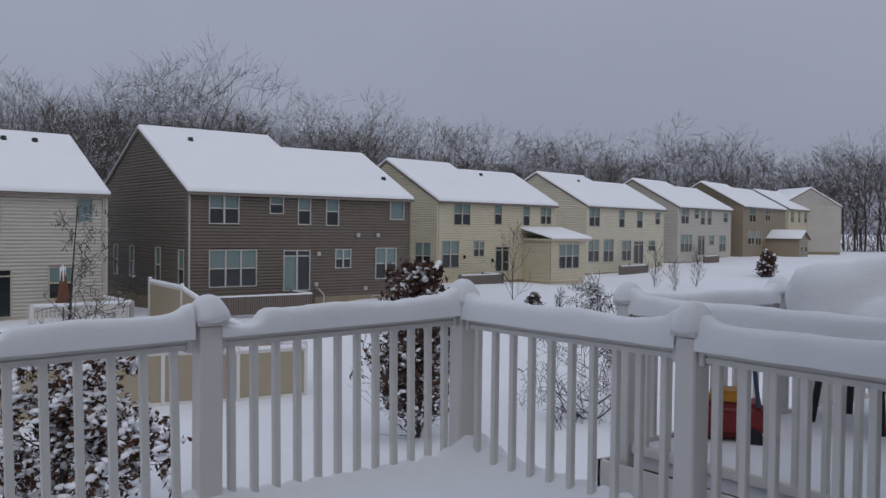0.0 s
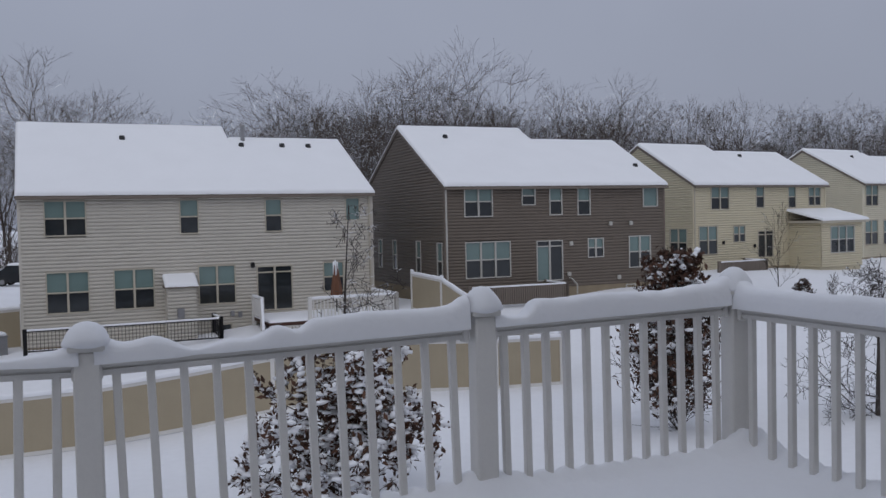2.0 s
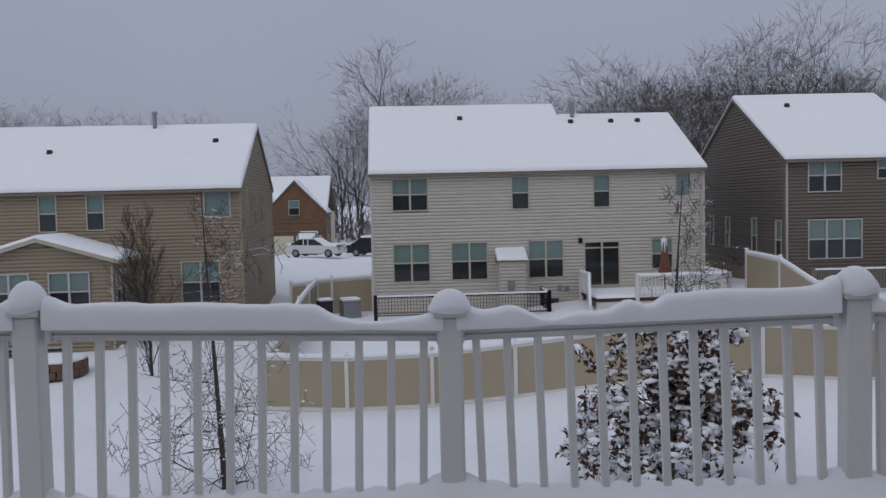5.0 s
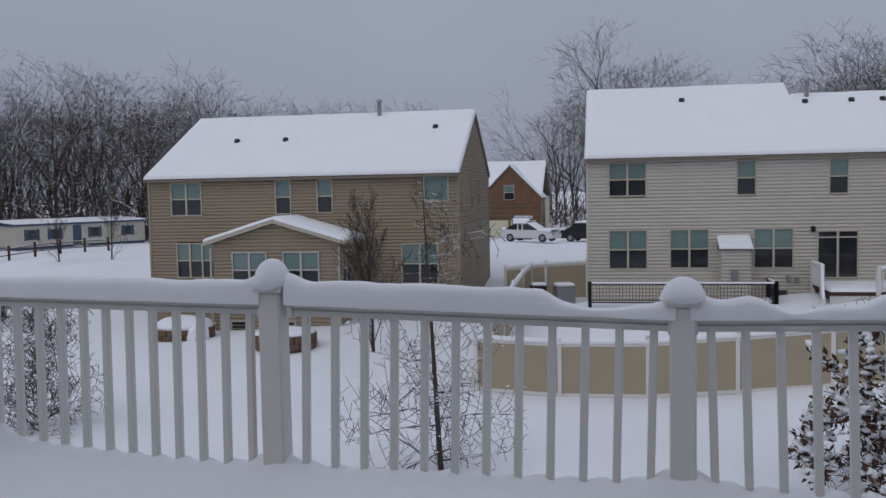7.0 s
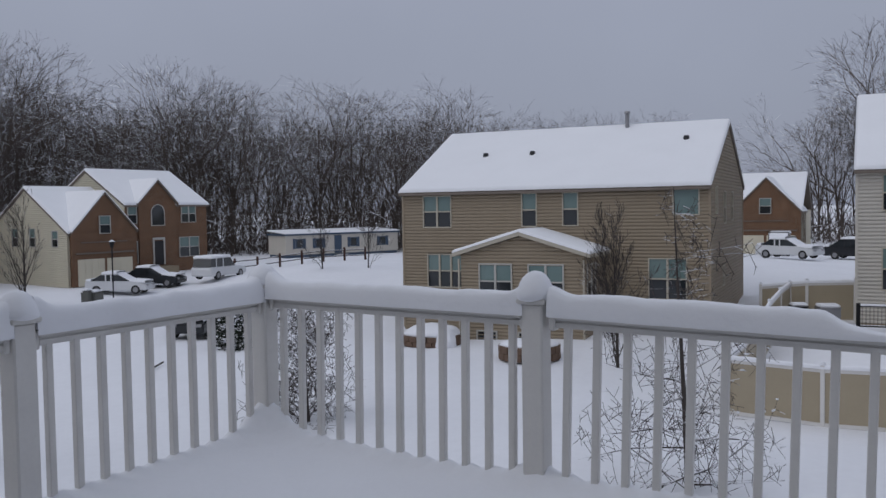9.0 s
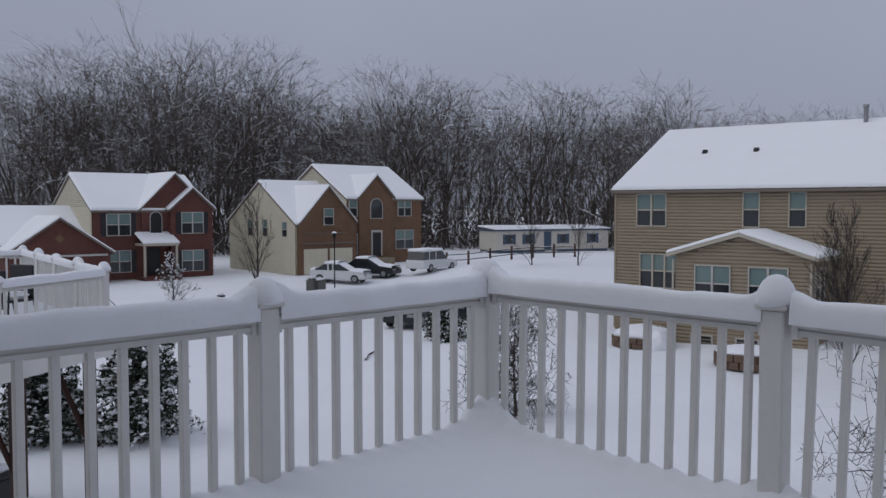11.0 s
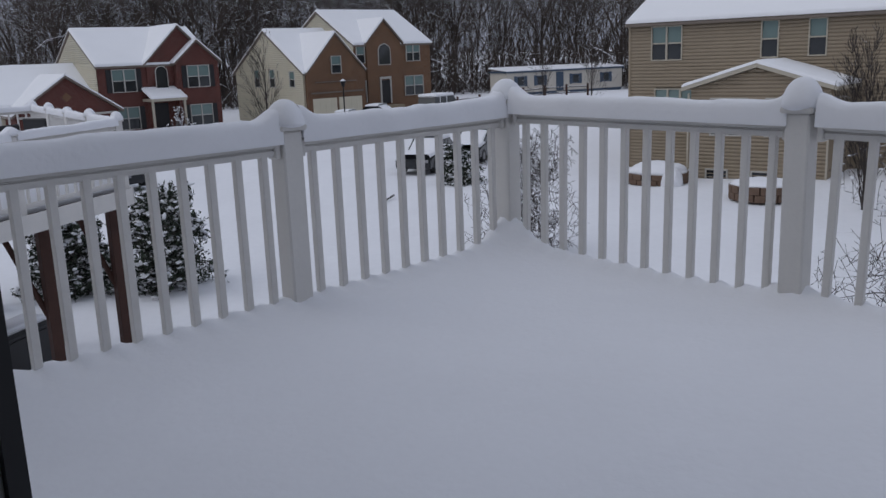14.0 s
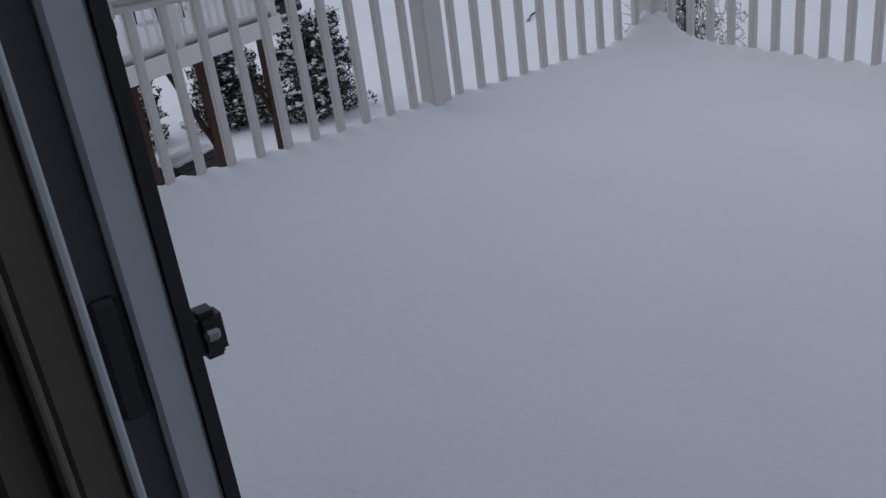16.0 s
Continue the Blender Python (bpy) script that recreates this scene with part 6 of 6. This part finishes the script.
# small things outdoors
def street_lamp(x, y):
    z = ground_z(x, y)
    s = root("street_lamp", pose(x, y, z), "black lamp post with a lantern", "lamp")
    part("pole", tube_mesh("pole", [(0, 0, -0.3), (0, 0, 3.7)], 0.05, BLACK_METAL), BLACK_METAL, s)
    lan = bmesh.new()
    bmesh.ops.create_cone(lan, cap_ends=True, segments=8, radius1=0.11, radius2=0.18, depth=0.34)
    lantern = part("lantern", lan, BLACK_METAL, s, at=pose(0, 0, 3.9))
    bm = bmesh.new()
    bmesh.ops.create_cone(bm, cap_ends=True, segments=12, radius1=0.24, radius2=0.05, depth=0.14)
    part("hood", bm, BLACK_METAL, lantern, at=pose(0, 0, 0.24))
    bm = bmesh.new()
    bmesh.ops.create_cone(bm, cap_ends=True, segments=12, radius1=0.23, radius2=0.04, depth=0.13)
    part("hood_snow", bm, SNOW, lantern, at=pose(0, 0, 0.32))


street_lamp(-37.9, -54.7)


def utility_box(x, y, w, d, h, mat, label, name="utility_box"):
    b = root(name, pose(x, y, ground_z(x, y), 0, 0, 20), label, "cabinet")
    part("body", rounded(boxes((-w / 2, w / 2, -d / 2, d / 2, -0.1, h)), 0.02), mat, b)
    part("lid", rounded(boxes((-w / 2 - 0.03, w / 2 + 0.03, -d / 2 - 0.03, d / 2 + 0.03, h, h + 0.05)), 0.015), mat, b)
    part("top_snow", rounded(boxes((-w / 2, w / 2, -d / 2, d / 2, h + 0.05, h + 0.17)), 0.05, 3), SNOW, b, "cap of snow")


utility_box(-35.6, -54.0, 1.1, 1.0, 0.75, GREY_BOX, "grey-green utility cabinet in the snow")
utility_box(-34.9, -53.6, 0.4, 0.4, 0.9, GREY_BOX, "small dark utility pedestal")
utility_box(-25.6, -50.6, 0.35, 0.3, 0.45, BLACK, "small dark post box in the snow")
utility_box(-35.2, -9.2, 0.6, 0.65, 1.05, BLACK, "black wheeled rubbish bin with snow on the lid", "rubbish_bin")
utility_box(-36.2, -11.2, 0.85, 0.85, 0.85, GREY_METAL, "grey air conditioner unit by the tan house", "air_conditioner")
utility_box(-36.4, -8.2, 0.85, 0.85, 0.8, GREY_METAL, "grey air conditioner unit by the cream house", "air_conditioner")


def planter(x, y, r, h, mat, label, snow_h):
    z = ground_z(x, y)
    p = root("planter", pose(x, y, z), label, "planter", "round planters")
    n = 18
    for row in range(2):
        for i in range(n):
            a = 2 * math.pi * (i + 0.5 * row) / n
            part("block", BLOCK, STONE, p, at=pose(r * math.cos(a), r * math.sin(a), row * h / 2, 0, 0, math.degrees(a)) @ Matrix.Diagonal((1, r / 1.1, h / 0.5, 1)))
    bm = bmesh.new()
    bmesh.ops.create_icosphere(bm, subdivisions=3, radius=1)
    for v in bm.verts:
        k = 1 + 0.12 * noise.noise(v.co * 2 + Vector((x, 0, 0)))
        v.co = (v.co.x * r * 1.06 * k, v.co.y * r * 1.06 * k, max(v.co.z, 0) * snow_h * k)
    part("snow_cap", mesh_of("snow_cap", bm, SNOW, True), SNOW, p, "snow heaped on top", pose(0, 0, h))


BLOCK = mesh_of("block", rounded(boxes((-0.12, 0.12, -0.185, 0.185, 0.0, 0.245)), 0.02), STONE)
planter(-29.6, -23.7, 1.2, 0.45, STONE, "round stone fire pit under a snow cap", 0.45)
planter(-27.7, -18.1, 1.1, 0.55, STONE, "round brick planter filled with snow", 0.2)
mound(-29.0, -22.7, ground_z(-29, -22.7), 0.5, 0.5, 0.7, 4, "bush_snow", "snow-topped dark lump beside the fire pit", 0.2)


def trailer():
    t = root("mobile_home", pose(-68.7, -65.0, -3.65, 0, 0, 157.5), "long white mobile home with blue-grey trim", "mobile home")
    part("body", rounded(boxes((0, 14.5, 0, 4.0, 0.45, 2.55)), 0.03), SIDING_WHITE, t)
    part("skirt", boxes((0.1, 14.4, 0.05, 3.95, -0.5, 0.45)), BLUE_TRIM, t, "blue-grey skirting")
    part("roof_trim", boxes((-0.15, 14.65, -0.15, 4.15, 2.55, 2.72)), BLUE_TRIM, t)
    v, f = snow_sheet(-0.15, 14.65, -0.15, 2.72, 4.1, 3.0, thick=0.12, seed=5)
    part("roof_snow", mesh_np("roof_snow", v, f, SNOW_ROOF, True), SNOW_ROOF, t)
    for wx in (1.2, 3.6, 8.0, 11.9):
        w = part("window", rounded(boxes((wx, wx + 0.9, -0.06, 0.02, 1.15, 2.15)), 0.01), BLUE_TRIM, t)
        part("pane", boxes((wx + 0.1, wx + 0.8, -0.08, -0.05, 1.25, 2.05)), PANE_DARK, w)
        for a in (wx - 0.32, wx + 0.94):
            part("shutter", boxes((a, a + 0.28, -0.05, 0.0, 1.1, 2.2)), BLUE_TRIM, t)
    part("door", boxes((6.0, 6.9, -0.06, 0.02, 0.5, 2.45)), BLUE_TRIM, t, "blue-grey door")
    for i in range(4):
        part("step", boxes((6.0 + 0.3 * i, 7.2 + 0.3 * i, -0.9, -0.1, 0.30 - 0.22 * i, 0.36 - 0.22 * i)), VINYL, t)


trailer()


def rail_fence(x0, y0, x1, y1, n):
    t = root("rail_fence", pose(0, 0, 0), "dark split-rail fence with snow on the rails", "fence", "yard fences")
    for i in range(n + 1):
        x, y = x0 + (x1 - x0) * i / n, y0 + (y1 - y0) * i / n
        z = ground_z(x, y)
        part("post", boxes((x - 0.07, x + 0.07, y - 0.07, y + 0.07, z - 0.3, z + 1.2)), WOOD_DARK, t)
        if i < n:
            x2, y2 = x0 + (x1 - x0) * (i + 1) / n, y0 + (y1 - y0) * (i + 1) / n
            z2 = ground_z(x2, y2)
            for k in (0.45, 0.95):
                part("rail", tube_mesh("rail", [(x, y, z + k), (x2, y2, z2 + k)], 0.05, BARK, 6), BARK, t)


rail_fence(-52.5, -57.0, -62.0, -50.0, 6)
stick = root("fallen_branch", pose(-20.4, -30.6, ground_z(-20.4, -30.6) + 0.05), "dark fallen stick lying on the snow", "branch")
part("stem", tube_mesh("stem", [(0, 0, 0.12), (0.9, 0.35, 0.03), (1.5, 0.9, 0.0)], 0.045, BARK, 5), BARK, stick)
grill = root("covered_grill", pose(-1.89, -21.56, ground_z(-1.89, -21.56), 0, 0, 30), "black covered grill standing on the ground in snow", "grill")
part("cover", rounded(boxes((-0.75, 0.75, -0.4, 0.4, -0.1, 0.95)), 0.12, 3), BLACK, grill)
part("cover_snow", mesh_of("cover_snow", rounded(boxes((-0.65, 0.65, -0.32, 0.32, 0.93, 1.08)), 0.07, 3), SNOW, True), SNOW, grill, "cap of snow")
